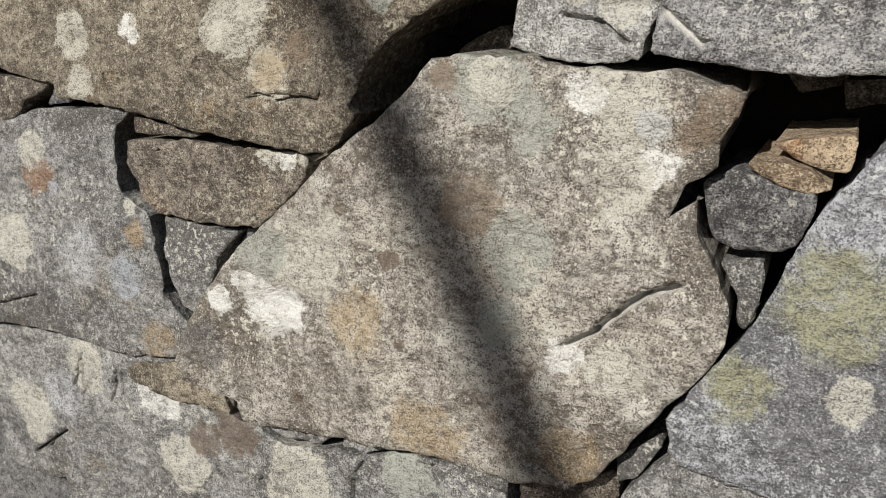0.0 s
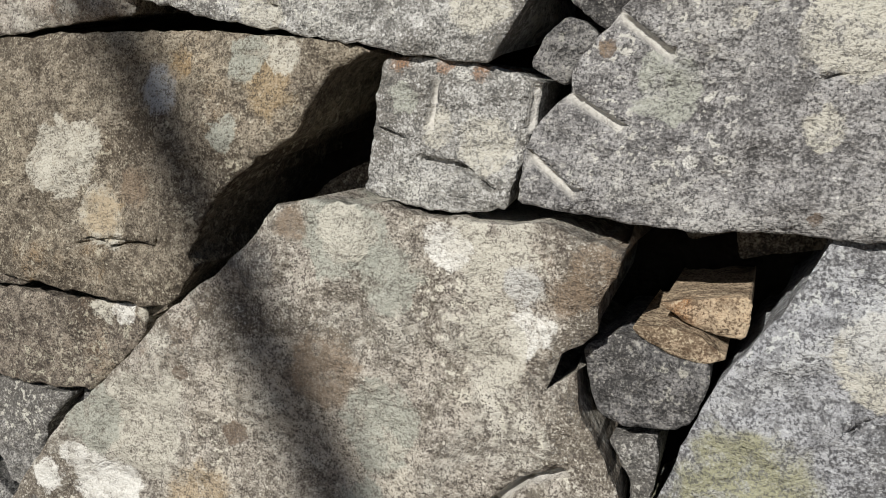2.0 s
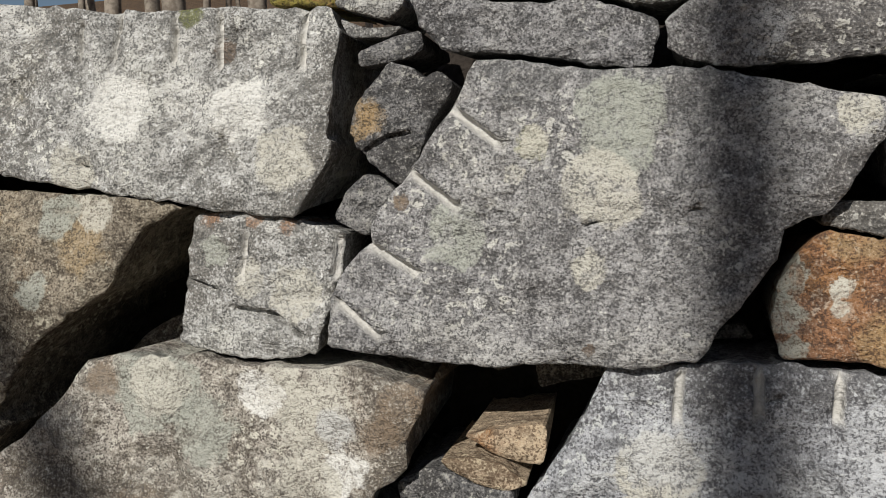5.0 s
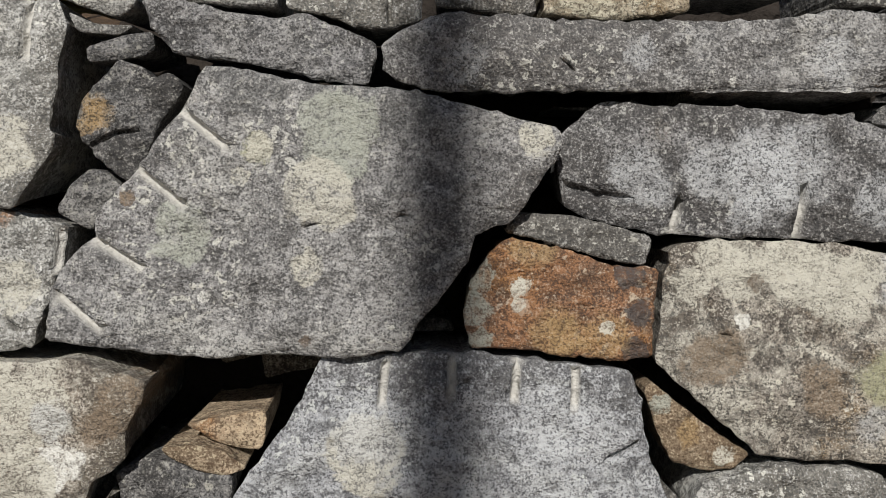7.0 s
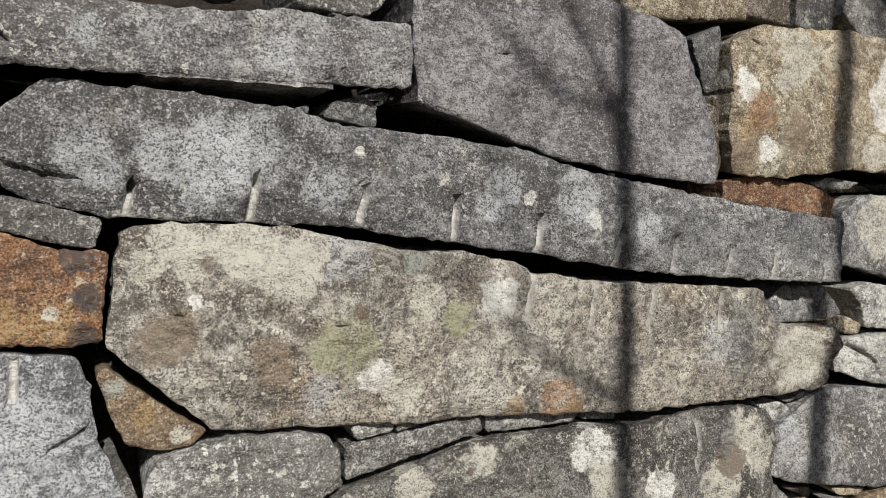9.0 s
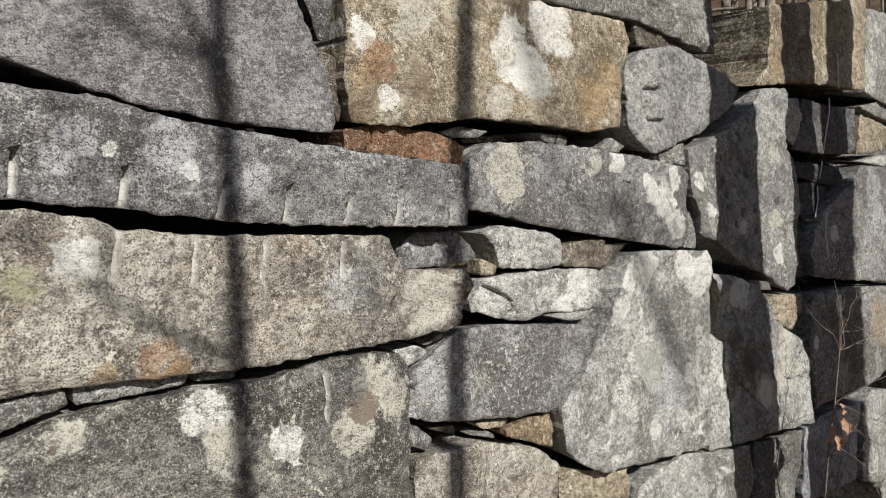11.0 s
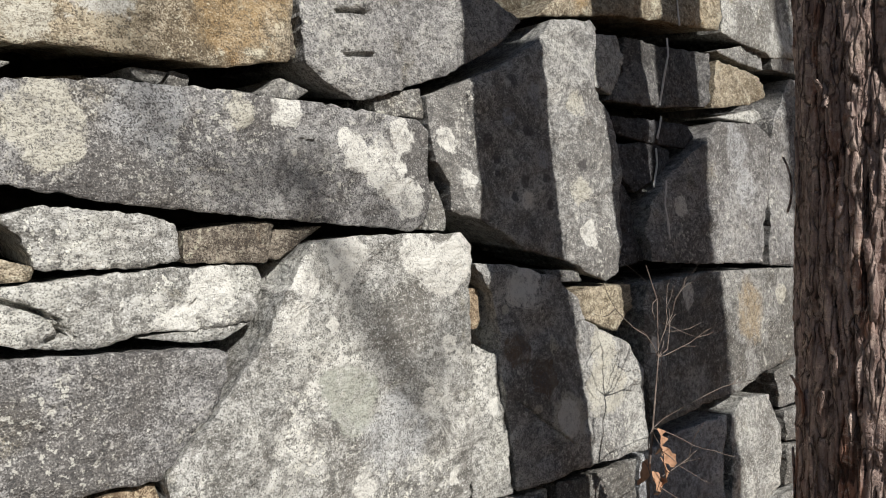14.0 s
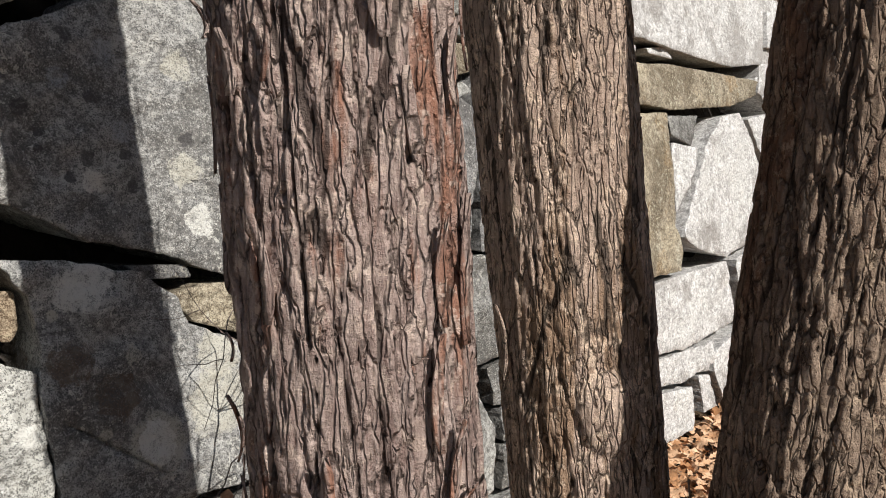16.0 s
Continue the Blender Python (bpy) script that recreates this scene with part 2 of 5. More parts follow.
def bark_material(name, pale, mid, deep, red, split=72.0, long=0.24):
    """Furrowed bark: pale weathered plates, furrows and cracks with shade put into the colour, reddish fresh patches.
    """
    n = Nodes(name, 0.9)
    at = n.place(7.0)
    flat = n.node("ShaderNodeVectorMath")
    flat.operation = "MULTIPLY"
    n.put(flat.inputs[0], at)
    flat.inputs[1].default_value = (1, 1, long)
    strip = n.noise(flat.outputs[0], 95, 6, 0.7, 0.6)
    flake = n.noise(at, 85, 5, 0.72)
    point = n.node("ShaderNodeAttribute")
    point.attribute_name = "furrow"
    bent = n.node("ShaderNodeTexNoise", Vector=at, Scale=22.0, Detail=4.0)
    moved = n.node("ShaderNodeVectorMath")
    moved.operation = "MULTIPLY_ADD"
    n.put(moved.inputs[0], bent.outputs["Color"])
    moved.inputs[1].default_value = (0.015, 0.015, 0.010)
    n.put(moved.inputs[2], flat.outputs[0])
    cell = n.node("ShaderNodeTexVoronoi", Vector=moved.outputs[0], Scale=split)
    cell.feature = "DISTANCE_TO_EDGE"
    crack = n.ramp(cell.outputs["Distance"], 0.0, 0.13)
    colour = n.mix(n.ramp(strip, 0.33, 0.62), mid, pale)
    colour = n.mix(n.ramp(n.noise(flat.outputs[0], 9, 5, 0.7), 0.525, 0.61, 0, 0.85), colour, red)
    colour = n.mix(n.ramp(n.noise(at, 34, 6, 0.75), 0.53, 0.59, 0, 0.7), colour, (pale[0] * 1.4, pale[1] * 1.42, pale[2] * 1.35))
    colour = n.mix(n.ramp(n.noise(flat.outputs[0], 6.5, 6, 0.72, 0.5), 0.50, 0.60, 0, 0.40), colour, (mid[0] * 0.58, mid[1] * 0.54, mid[2] * 0.54))
    colour = n.mix(n.ramp(flake, 0.55, 0.66, 0, 0.45), colour, deep)
    # Recess shade painted over the relief: first the furrows, then the fine cracks.
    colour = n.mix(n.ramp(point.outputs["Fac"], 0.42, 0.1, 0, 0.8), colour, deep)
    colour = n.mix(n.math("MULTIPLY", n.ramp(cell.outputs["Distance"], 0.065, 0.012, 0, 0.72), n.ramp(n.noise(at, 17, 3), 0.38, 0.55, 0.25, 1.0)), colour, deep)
    height = n.math("ADD", n.math("MULTIPLY", strip, 0.7), n.math("ADD", n.math("MULTIPLY", flake, 1.1), n.math("MULTIPLY", crack, 0.8)))
    return n.finish(colour, height, 0.011, 1.0)


def plain_material(name, a, b, scale, rough=0.85):
    n = Nodes(name, rough)
    at = n.place(9.0)
    return n.finish(n.mix(n.ramp(n.noise(at, scale, 4), 0.35, 0.65), a, b), n.noise(at, scale * 3, 3), 0.002)


def leaf_material(name, dark, pale):
    n = Nodes(name, 0.7)
    geo = n.node("ShaderNodeNewGeometry")
    at = n.place(9.0)
    hue = n.ramp(geo.outputs["Random Per Island"], 0.0, 1.0)
    colour = n.mix(hue, dark, pale)
    colour = n.mix(n.ramp(n.noise(at, 90, 3), 0.45, 0.7, 0, 0.5), colour, (0.16, 0.08, 0.04))
    return n.finish(colour, n.noise(at, 160, 3), 0.002)


EARTH, CORE = earth_material(), core_material()
LEAF = leaf_material("dry_leaf", (0.44, 0.22, 0.10), (0.78, 0.52, 0.33))
OAK_LEAF = leaf_material("brown_leaf", (0.36, 0.19, 0.11), (0.55, 0.34, 0.22))
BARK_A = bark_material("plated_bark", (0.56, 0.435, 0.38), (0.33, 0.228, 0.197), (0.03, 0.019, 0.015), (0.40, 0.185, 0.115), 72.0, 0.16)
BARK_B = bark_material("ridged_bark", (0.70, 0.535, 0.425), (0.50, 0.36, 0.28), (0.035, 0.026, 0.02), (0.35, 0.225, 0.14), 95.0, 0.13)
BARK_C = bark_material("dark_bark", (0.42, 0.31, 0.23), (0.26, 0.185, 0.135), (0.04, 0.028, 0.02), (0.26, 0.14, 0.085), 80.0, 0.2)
BARK_FAR = plain_material("smooth_grey_bark", (0.30, 0.26, 0.21), (0.17, 0.14, 0.11), 30)
TWIG = plain_material("thin_twig", (0.22, 0.18, 0.155), (0.13, 0.10, 0.085), 60)


# ---- helpers for meshes ----
def part(name, bm, material, parent=None, label="", smooth=True):
    me = bpy.data.meshes.new(name)
    bm.to_mesh(me)
    bm.free()
    me.materials.append(material)
    if smooth:
        me.polygons.foreach_set("use_smooth", [True] * len(me.polygons))
    ob = new(name, me)
    ob.parent = parent
    return tagged(ob, label) if label else ob


def raw(name, verts, faces, material, parent=None, label="", smooth=True):
    me = bpy.data.meshes.new(name)
    me.from_pydata(verts, [], faces)
    me.materials.append(material)
    if smooth:
        me.polygons.foreach_set("use_smooth", [True] * len(me.polygons))
    me.update()
    ob = new(name, me)
    ob.parent = parent
    return tagged(ob, label) if label else ob


# ---- ground ----
def ground_height(x, y):
    h = 0.20 + (-0.03 * min(x, 7.0) if x > 0 else 0.10 * max(x, -3.0)) + 0.02 * noise.noise((x * 1.3, y * 1.3, 0))
    if x > 14:
        h += min((x - 14) * 0.3, 14.0)
    if y > 1.5:
        h += min((y - 1.5) * 0.9, 1.15) + max(0.0, y - 3.0) * 0.28
    return h


def build_ground():
    xs = sorted(set([-400, -120, -40, -15] + [round(-8 + 0.35 * i, 2) for i in range(66)] + [20, 30, 50, 120, 400]))
    ys = sorted(set([-400, -120, -40, -15] + [round(-8 + 0.35 * i, 2) for i in range(50)] + [16, 40, 120, 400]))
    verts = [(x, y, ground_height(x, min(y, 40))) for y in ys for x in xs]
    w = len(xs)
    faces = [(j * w + i, j * w + i + 1, (j + 1) * w + i + 1, (j + 1) * w + i) for j in range(len(ys) - 1) for i in range(w - 1)]
    tagged(raw("ground", verts, faces, EARTH), "woodland floor of brown leaf mould", "ground", kind="structure")


build_ground()


# ---- the wall ----
def face_y(z):
    """The wall leans back a little as it rises."""
    return 1.165 + 0.13 * (z - 1.5)


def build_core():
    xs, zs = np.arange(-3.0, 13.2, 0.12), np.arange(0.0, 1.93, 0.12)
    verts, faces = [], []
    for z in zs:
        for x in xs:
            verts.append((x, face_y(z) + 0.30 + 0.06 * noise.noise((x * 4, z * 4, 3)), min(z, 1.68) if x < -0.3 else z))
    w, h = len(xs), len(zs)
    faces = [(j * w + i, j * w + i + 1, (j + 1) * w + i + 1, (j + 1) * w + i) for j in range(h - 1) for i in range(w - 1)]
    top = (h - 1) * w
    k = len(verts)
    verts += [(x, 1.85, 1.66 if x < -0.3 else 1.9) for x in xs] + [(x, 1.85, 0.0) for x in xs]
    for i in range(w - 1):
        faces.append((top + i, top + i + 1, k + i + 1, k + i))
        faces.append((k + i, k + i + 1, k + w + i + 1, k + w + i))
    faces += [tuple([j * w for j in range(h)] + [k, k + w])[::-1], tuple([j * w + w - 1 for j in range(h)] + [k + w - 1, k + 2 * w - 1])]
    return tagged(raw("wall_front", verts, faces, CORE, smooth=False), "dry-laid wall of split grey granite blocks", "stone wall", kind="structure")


WALL = build_core()
LABELS = {
    "rust": "rust-orange iron-stained granite block", "dark": "dark grey chinking stone with gap shade in its colour", "flake": "ochre split chinking stone",
    "tan": "yellow-brown weathered granite block", "black": "near-black granite block", "cool": "bluish grey granite block",
    "umber": "brown weathered granite block with lichen", "slate": "dark grey weathered granite slab", "sage": "pale grey granite block with lichen spots", "mottled": "dark granite slab with pale lichen patches", "sunlit": "granite block coloured pale as if in strong sun", "mossy": "small stone covered in green moss", "moss": "granite slab with dry moss on top", "lichen": "granite block mottled with pale lichen", "blotch": "granite slab blotched with lichen",
}


def inside(px, pz, ring):
    got = np.zeros(len(px), bool)
    for (x1, z1), (x2, z2) in zip(ring, np.roll(ring, -1, 0)):
        cross = (z1 > pz) != (z2 > pz)
        with np.errstate(divide="ignore", invalid="ignore"):
            got ^= cross & (px < (x2 - x1) * (pz - z1) / (z2 - z1) + x1)
    return got


def gap(px, pz, a, b):
    """Distance from points to the segment a-b."""
    d = np.subtract(b, a)
    s = np.clip(((px - a[0]) * d[0] + (pz - a[1]) * d[1]) / max(d @ d, 1e-9), 0, 1)
    return np.hypot(px - a[0] - s * d[0], pz - a[1] - s * d[1])


def stone(look_name, out, outline, cuts=(), spots=()):
    """One split block: its outline on the wall's face (x, z), how far it stands out, drill grooves and cracks
    (two ends, half width, depth), and its larger spots of lichen, stain and painted light or shade."""
    tag = len(WALL.children)
    outline = [(x, min(max(z, 0.02), 2.25)) for x, z in outline]
    pts = np.array(outline)
    area = abs(np.sum(pts[:, 0] * np.roll(pts[:, 1], -1) - np.roll(pts[:, 0], -1) * pts[:, 1])) / 2
    far = max(0.0, pts[:, 0].min() - 3.0)
    step = min(max(math.sqrt(area) / 26, 0.006), 0.013) * (1 + 0.5 * far)
    # corners nicked, edges broken up
    ring = []
    for k in range(len(pts)):
        a, b, c = pts[k - 1], pts[k], pts[(k + 1) % len(pts)]
        la, lc = np.linalg.norm(a - b), np.linalg.norm(c - b)
        nick = min(0.004, 0.25 * la, 0.25 * lc)
        ring += [b + (a - b) / la * nick, b + (c - b) / lc * nick]
    line = []
    for a, b in zip(ring, ring[1:] + ring[:1]):
        count = max(1, int(np.linalg.norm(b - a) / step))
        line += [a + (b - a) * s / count for s in range(count)]
    line = np.array(line)
    tang = np.roll(line, -1, 0) - np.roll(line, 1, 0)
    tang /= np.maximum(np.linalg.norm(tang, axis=1, keepdims=True), 1e-6)
    norm = np.stack([tang[:, 1], -tang[:, 0]], 1)
    wave = np.array([0.30 * noise.noise((x * 22, z * 22, tag)) + 0.32 * noise.noise((x * 75, z * 75, tag)) + 0.28 * noise.noise((x * 160, z * 160, tag)) for x, z in line])
    rough = min(0.011, 0.06 * math.sqrt(area))
    line = line + norm * (wave * rough)[:, None]
    bev = min(0.002, 0.02 * math.sqrt(area))
    edge = line - norm * bev
    # points of the face
    lo, hi = edge.min(0), edge.max(0)
    gx, gz = np.meshgrid(np.arange(lo[0], hi[0], step), np.arange(lo[1], hi[1], step * 0.87))
    gx[::2] += step / 2
    rng = np.random.default_rng(tag)
    gx, gz = (gx + rng.uniform(-0.3, 0.3, gx.shape) * step).ravel(), (gz + rng.uniform(-0.3, 0.3, gz.shape) * step).ravel()
    cuts = list(cuts)
    if pts[:, 0].max() < 3.0 and area > 0.03:
        # short natural fissures
        for _ in range(min(4, 1 + int(area * 8))):
            x, z = rng.uniform(lo[0], hi[0]), rng.uniform(lo[1], hi[1])
            turn, span = rng.normal(0.1, 0.35), rng.uniform(0.004, 0.013)
            bend = rng.uniform(-0.3, 0.3)
            trio = [(x - span * math.cos(turn), z - span * math.sin(turn)), (x, z), (x + span * math.cos(turn + bend), z + span * math.sin(turn + bend))]
            if all(inside(np.array([p[0]]), np.array([p[1]]), edge)[0] for p in trio):
                cuts += [(*trio[0], *trio[1], 0.0012, 0.004), (*trio[1], *trio[2], 0.0015, 0.005)]
    extra = []
    for x1, z1, x2, z2, r, depth in cuts:
        a, d = np.array((x1, z1)), np.array((x2 - x1, z2 - z1))
        size = np.linalg.norm(d)
        side = np.array((-d[1], d[0])) / size
        for s in np.linspace(0, 1, max(2, int(size / 0.006))):
            extra += [a + d * s + side * r * w for w in (-1.3, -0.9, -0.45, 0, 0.45, 0.9, 1.3)]
        keep = gap(gx, gz, (x1, z1), (x2, z2)) > r * 1.7
        gx, gz = gx[keep], gz[keep]
    if extra:
        extra = np.array(extra)
        gx, gz = np.r_[gx, extra[:, 0]], np.r_[gz, extra[:, 1]]
    keep = inside(gx, gz, edge)
    gx, gz = gx[keep], gz[keep]
    rim = np.full(len(gx), 9.0)
    for a, b in zip(edge, np.roll(edge, -1, 0)):
        rim = np.minimum(rim, gap(gx, gz, a, b))
    keep = rim > step * 0.45
    gx, gz, rim = gx[keep], gz[keep], rim[keep]
    n = len(edge)
    flat = [Vector(p) for p in edge] + [Vector(p) for p in zip(gx, gz)]
    verts2, _, faces, orig, _, _ = geometry.delaunay_2d_cdt(flat, [(i, (i + 1) % n) for i in range(n)], [], 1, 1e-6)
    back = {}
    for new_i, olds in enumerate(orig):
        for o in olds:
            back.setdefault(o, new_i)
    xy = np.array([tuple(v) for v in verts2])
    rims = np.array([min((rim[o - n] for o in olds if o >= n), default=0.0) if not any(o < n for o in olds) else 0.0 for olds in orig])
    tilt = rng.uniform(-0.035, 0.035, 2)
    mid = pts.mean(0)
    size = min(1.0, math.sqrt(area) / 0.25)
    h = np.array([size * 0.011 * noise.noise((x * 5, z * 5, tag)) + size * 0.0085 * noise.noise((x * 17, z * 17, tag + 9)) - size * 0.007 * abs(noise.noise((x * 9, z * 12, tag + 3))) + 0.0046 * noise.noise((x * 36, z * 66, tag)) - size * 0.006 * max(0.0, noise.noise((x * 11, z * 21, tag + 5)) - 0.12) + 0.0021 * noise.noise((x * 130, z * 130, tag)) for x, z in xy])
    if area > 0.012 and far < 1.0:
        for i, (x, z) in enumerate(xy):
            bend = 0.03 * noise.noise((x * 14, z * 14, tag + 2))
            at = Vector(((x + bend) * 8.5, (z - bend) * 12.0, tag * 3.3))
            near, cells = noise.voronoi(at)
            turn = noise.cell_vector(cells[0] * 7.3)
            h[i] += size * 0.0034 * ((at.x - cells[0].x) * (turn[0] - 0.5) + 1.3 * (at.y - cells[0].y) * (turn[1] - 0.5)) * 2
    fall = np.clip(1 - rims / (0.016 * size + 0.005), 0, 1)
    h -= (0.001 + 0.0018 * size) * fall ** 2
    h += (xy - mid) @ tilt * size
    worn = np.zeros(len(xy))
    for x1, z1, x2, z2, r, depth in cuts:
        d = gap(xy[:, 0], xy[:, 1], (x1, z1), (x2, z2)) / r
        h -= depth * np.clip(1 - (d / 1.1) ** 2, 0, 1) ** 0.28
        if r > 0.0046:
            worn = np.maximum(worn, np.clip(2.6 - 2 * d, 0, 1))
        elif depth > 0.03:
            worn = np.minimum(worn, np.clip(2 * d - 1.4, 0, 1))
    y = np.array([face_y(z) for z in xy[:, 1]]) - out - h
    verts = [(p[0], yy, p[1]) for p, yy in zip(xy, y)]
    faces = [tuple(f) for f in faces]
    signed = sum((xy[f[1]][0] - xy[f[0]][0]) * (xy[f[2]][1] - xy[f[0]][1]) - (xy[f[2]][0] - xy[f[0]][0]) * (xy[f[1]][1] - xy[f[0]][1]) for f in faces[:50])
    if signed < 0:
        faces = [f[::-1] for f in faces]
    fronts = len(faces)
    first = [back[i] for i in range(n)]
    deep = 0.12 + 0.24 * size
    rows = [first]
    for ahead, shrink in ((bev * 0.9, 0.0), (0.05, 0.006 * size), (deep, 0.03 * size)):
        rows.append(list(range(len(verts), len(verts) + n)))
        for i in range(n):
            p = line[i] - norm[i] * shrink * (1 + 0.8 * noise.noise((line[i][0] * 30, line[i][1] * 30, ahead * 30)))
            verts.append((p[0], verts[first[i]][1] + ahead, p[1]))
    for a, b in zip(rows, rows[1:]):
        faces += [(a[i], b[i], b[(i + 1) % n], a[(i + 1) % n]) for i in range(n)]
    ob = raw("stone", verts, faces, rock(look_name, tuple(spots)), WALL, LABELS.get(look_name, ""))
    ob.data.polygons.foreach_set("use_smooth", [k < fronts for k in range(len(faces))])
    at = ob.data.attributes.new("fresh", "FLOAT", "POINT")
    at.data.foreach_set("value", list(worn) + [0.0] * (len(verts) - len(worn)))
    return ob



stone("umber", .02, [(-1.959, 1.247), (-1.664, 1.222), (-1.489, 1.2), (-1.474, 1.179), (-1.297, 1.169), (-1.136, 1.144), (-.975, 1.133), (-.858, 1.124), (-.805, 1.131), (-.832, 1.115), (-.786, 1.148), (-.741, 1.2), (-.76, 1.21), (-.736, 1.267), (-.683, 1.324), (-.597, 1.383), (-.567, 1.43), (-.538, 1.466), (-.484, 1.489), (-.513, 1.497), (-.598, 1.508), (-.717, 1.517), (-.877, 1.519), (-1.043, 1.517), (-1.228, 1.515)], [(-0.956, 1.220, -0.913, 1.210, 0.0020, 0.012), (-0.913, 1.210, -0.865, 1.219, 0.0020, 0.012), (-0.865, 1.219, -0.825, 1.216, 0.0020, 0.012), (-0.825, 1.216, -0.814, 1.233, 0.0020, 0.012), (-1.045, 1.258, -1.000, 1.236, 0.0015, 0.006), (-.975, 1.209, -.913, 1.22, .003, .006), (-.913, 1.22, -.83, 1.213, .003, .006)], spots=[(-.633, 1.441, .034, "tan"), (-.826, 1.441, .033, "blue"), (-1.43, 1.301, .044, "sage"), (-1.258, 1.317, .025, "white"), (-1.405, 1.205, .038, "sage"), (-.616, 1.492, .03, "sage"), (-.934, 1.251, .042, "sage"), (-.698, 1.38, .023, "grey"), (-.67, 1.478, .03, "grey"), (-.937, 1.252, .038, "tan"), (-1.012, 1.334, .057, "sage"), (-.968, 1.36, .029, "sage"), (-.786, 1.476, .023, "ochre"), (-1.051, 1.314, .035, "sage"), (-.869, 1.298, .025, "umber")])
stone("brown", 0, [(-1.991, 1.054), (-1.678, 1.103), (-1.619, 1.128), (-1.588, 1.165), (-1.542, 1.18), (-1.496, 1.211), (-1.665, 1.207), (-1.964, 1.216)])
stone("dark", -.02, [(-1.545, 1.153), (-1.478, 1.161), (-1.497, 1.2), (-1.533, 1.18)])
stone("grey", .01, [(-2.064, .629), (-1.632, .666), (-1.519, .672), (-1.378, .663), (-1.294, .664), (-1.155, .692), (-1.143, .73), (-1.149, .764), (-1.208, .811), (-1.219, .901), (-1.244, .966), (-1.315, .996), (-1.337, 1.084), (-1.331, 1.128), (-1.29, 1.163), (-1.328, 1.167), (-1.554, 1.15), (-1.62, 1.122), (-1.994, 1.041)], [(-1.685, .712, -1.576, .748, .003, .008)], spots=[(-1.55, 1.01, .042, "rust"), (-1.508, .991, .017, "blue"), (-1.272, .922, .028, "ochre"), (-1.228, .713, .044, "tan"), (-1.63, .864, .059, "sage"), (-1.301, .83, .041, "blue"), (-1.293, .976, .016, "sage"), (-1.432, .857, .063, "pale"), (-1.571, 1.067, .044, "sage")])
stone("brown", -.005, [(-1.281, 1.12), (-1.123, 1.124), (-1.109, 1.131), (-1.194, 1.143), (-1.28, 1.154)])
stone("brown", 0, [(-1.291, 1.06), (-1.26, 1.003), (-1.209, .972), (-1.142, .97), (-1.044, .969), (-.977, .975), (-.938, 1.006), (-.888, 1.053), (-.864, 1.095), (-.858, 1.118), (-.937, 1.119), (-1.123, 1.119), (-1.288, 1.107)], [(-1.144, 1.115, -1.104, 1.052, 0.0016, 0.006), (-1.104, 1.052, -1.050, 1.006, 0.0016, 0.006)], spots=[(-0.950, 1.109, 0.023, "sage"), (-0.907, 1.108, 0.024, "white"), (-0.864, 1.109, 0.017, "sage")])
stone("grey", -.005, [(-1.212, .902), (-1.192, .837), (-1.166, .79), (-1.119, .776), (-1.088, .844), (-1.073, .902), (-1.024, .958), (-1.128, .961), (-1.209, .965)])
stone("dark", -.03, [(-1.059, .898), (-1.018, .9), (-.988, .936), (-1.017, .962)])
stone("lichen", .03, [(-.857, 1.066), (-.912, 1.014), (-1.004, .934), (-1.074, .846), (-1.127, .763), (-1.148, .7), (-1.13, .656), (-1.007, .644), (-.986, .605), (-.885, .612), (-.782, .622), (-.663, .638), (-.552, .64), (-.434, .641), (-.343, .654), (-.309, .683), (-.262, .743), (-.212, .824), (-.163, .887), (-.142, .933), (-.137, .983), (-.169, 1.045), (-.195, 1.088), (-.2, 1.131), (-.243, 1.091), (-.214, 1.152), (-.179, 1.173), (-.179, 1.205), (-.162, 1.239), (-.149, 1.272), (-.249, 1.297), (-.29, 1.29), (-.4, 1.294), (-.452, 1.305), (-.561, 1.302), (-.599, 1.297), (-.628, 1.272), (-.686, 1.212), (-.805, 1.12)], [(-.364, .891, -.323, .919, .005, .02), (-.323, .919, -.296, .95, .005, .02), (-.296, .95, -.254, .989, .005, .02), (-.254, .989, -.212, 1.006, .005, .02)], spots=[(-1.026, 0.844, 0.027, "white"), (-0.939, 0.854, 0.044, "white"), (-0.875, 0.850, 0.032, "white"), (-.905, .844, .048, "white"), (-1.039, .836, .02, "white"), (-.977, .885, .026, "white"), (-.854, .827, .017, "white"), (-.512, 1.258, .054, "grey"), (-.445, 1.214, .041, "grey"), (-.838, .969, .082, "sage"), (-.938, .954, .053, "grey"), (-.296, 1.233, .062, "sage"), (-.258, 1.171, .027, "white"), (-.339, 1.261, .031, "sage"), (-.671, .975, .019, "brown"), (-.763, 1.048, .012, "brown"), (-.859, .685, .011, "brown"), (-.649, .834, .011, "brown"), (-.308, .854, .009, "brown"), (-.645, 1.215, .035, "shade_stain"), (-.448, 1.027, .053, "grey"), (-.468, .907, .037, "grey"), (-.292, .871, .044, "sage"), (-.177, 1.242, .03, "umber"), (-.21, 1.217, .023, "umber"), (-1.076, .744, .047, "shade_stain"), (-.348, .71, .048, "tan"), (-.74, .854, .062, "tan"), (-.598, .682, .062, "tan"), (-.363, .874, .027, "white"), (-.505, 1.261, .041, "sage"), (-.362, 1.258, .029, "white"), (-.585, 1.273, .024, "umber"), (-.534, 1.085, .047, "umber"), (-.305, 1.145, .042, "sage"), (-.266, 1.219, .023, "pale")])
stone("dark", -.005, [(-.196, 1.131), (-.187, 1.089), (-.176, 1.068), (-.146, 1.059), (-.09, 1.064), (-.071, 1.076), (-.056, 1.119), (-.056, 1.144), (-.094, 1.147), (-.138, 1.164), (-.16, 1.167), (-.2, 1.148)])
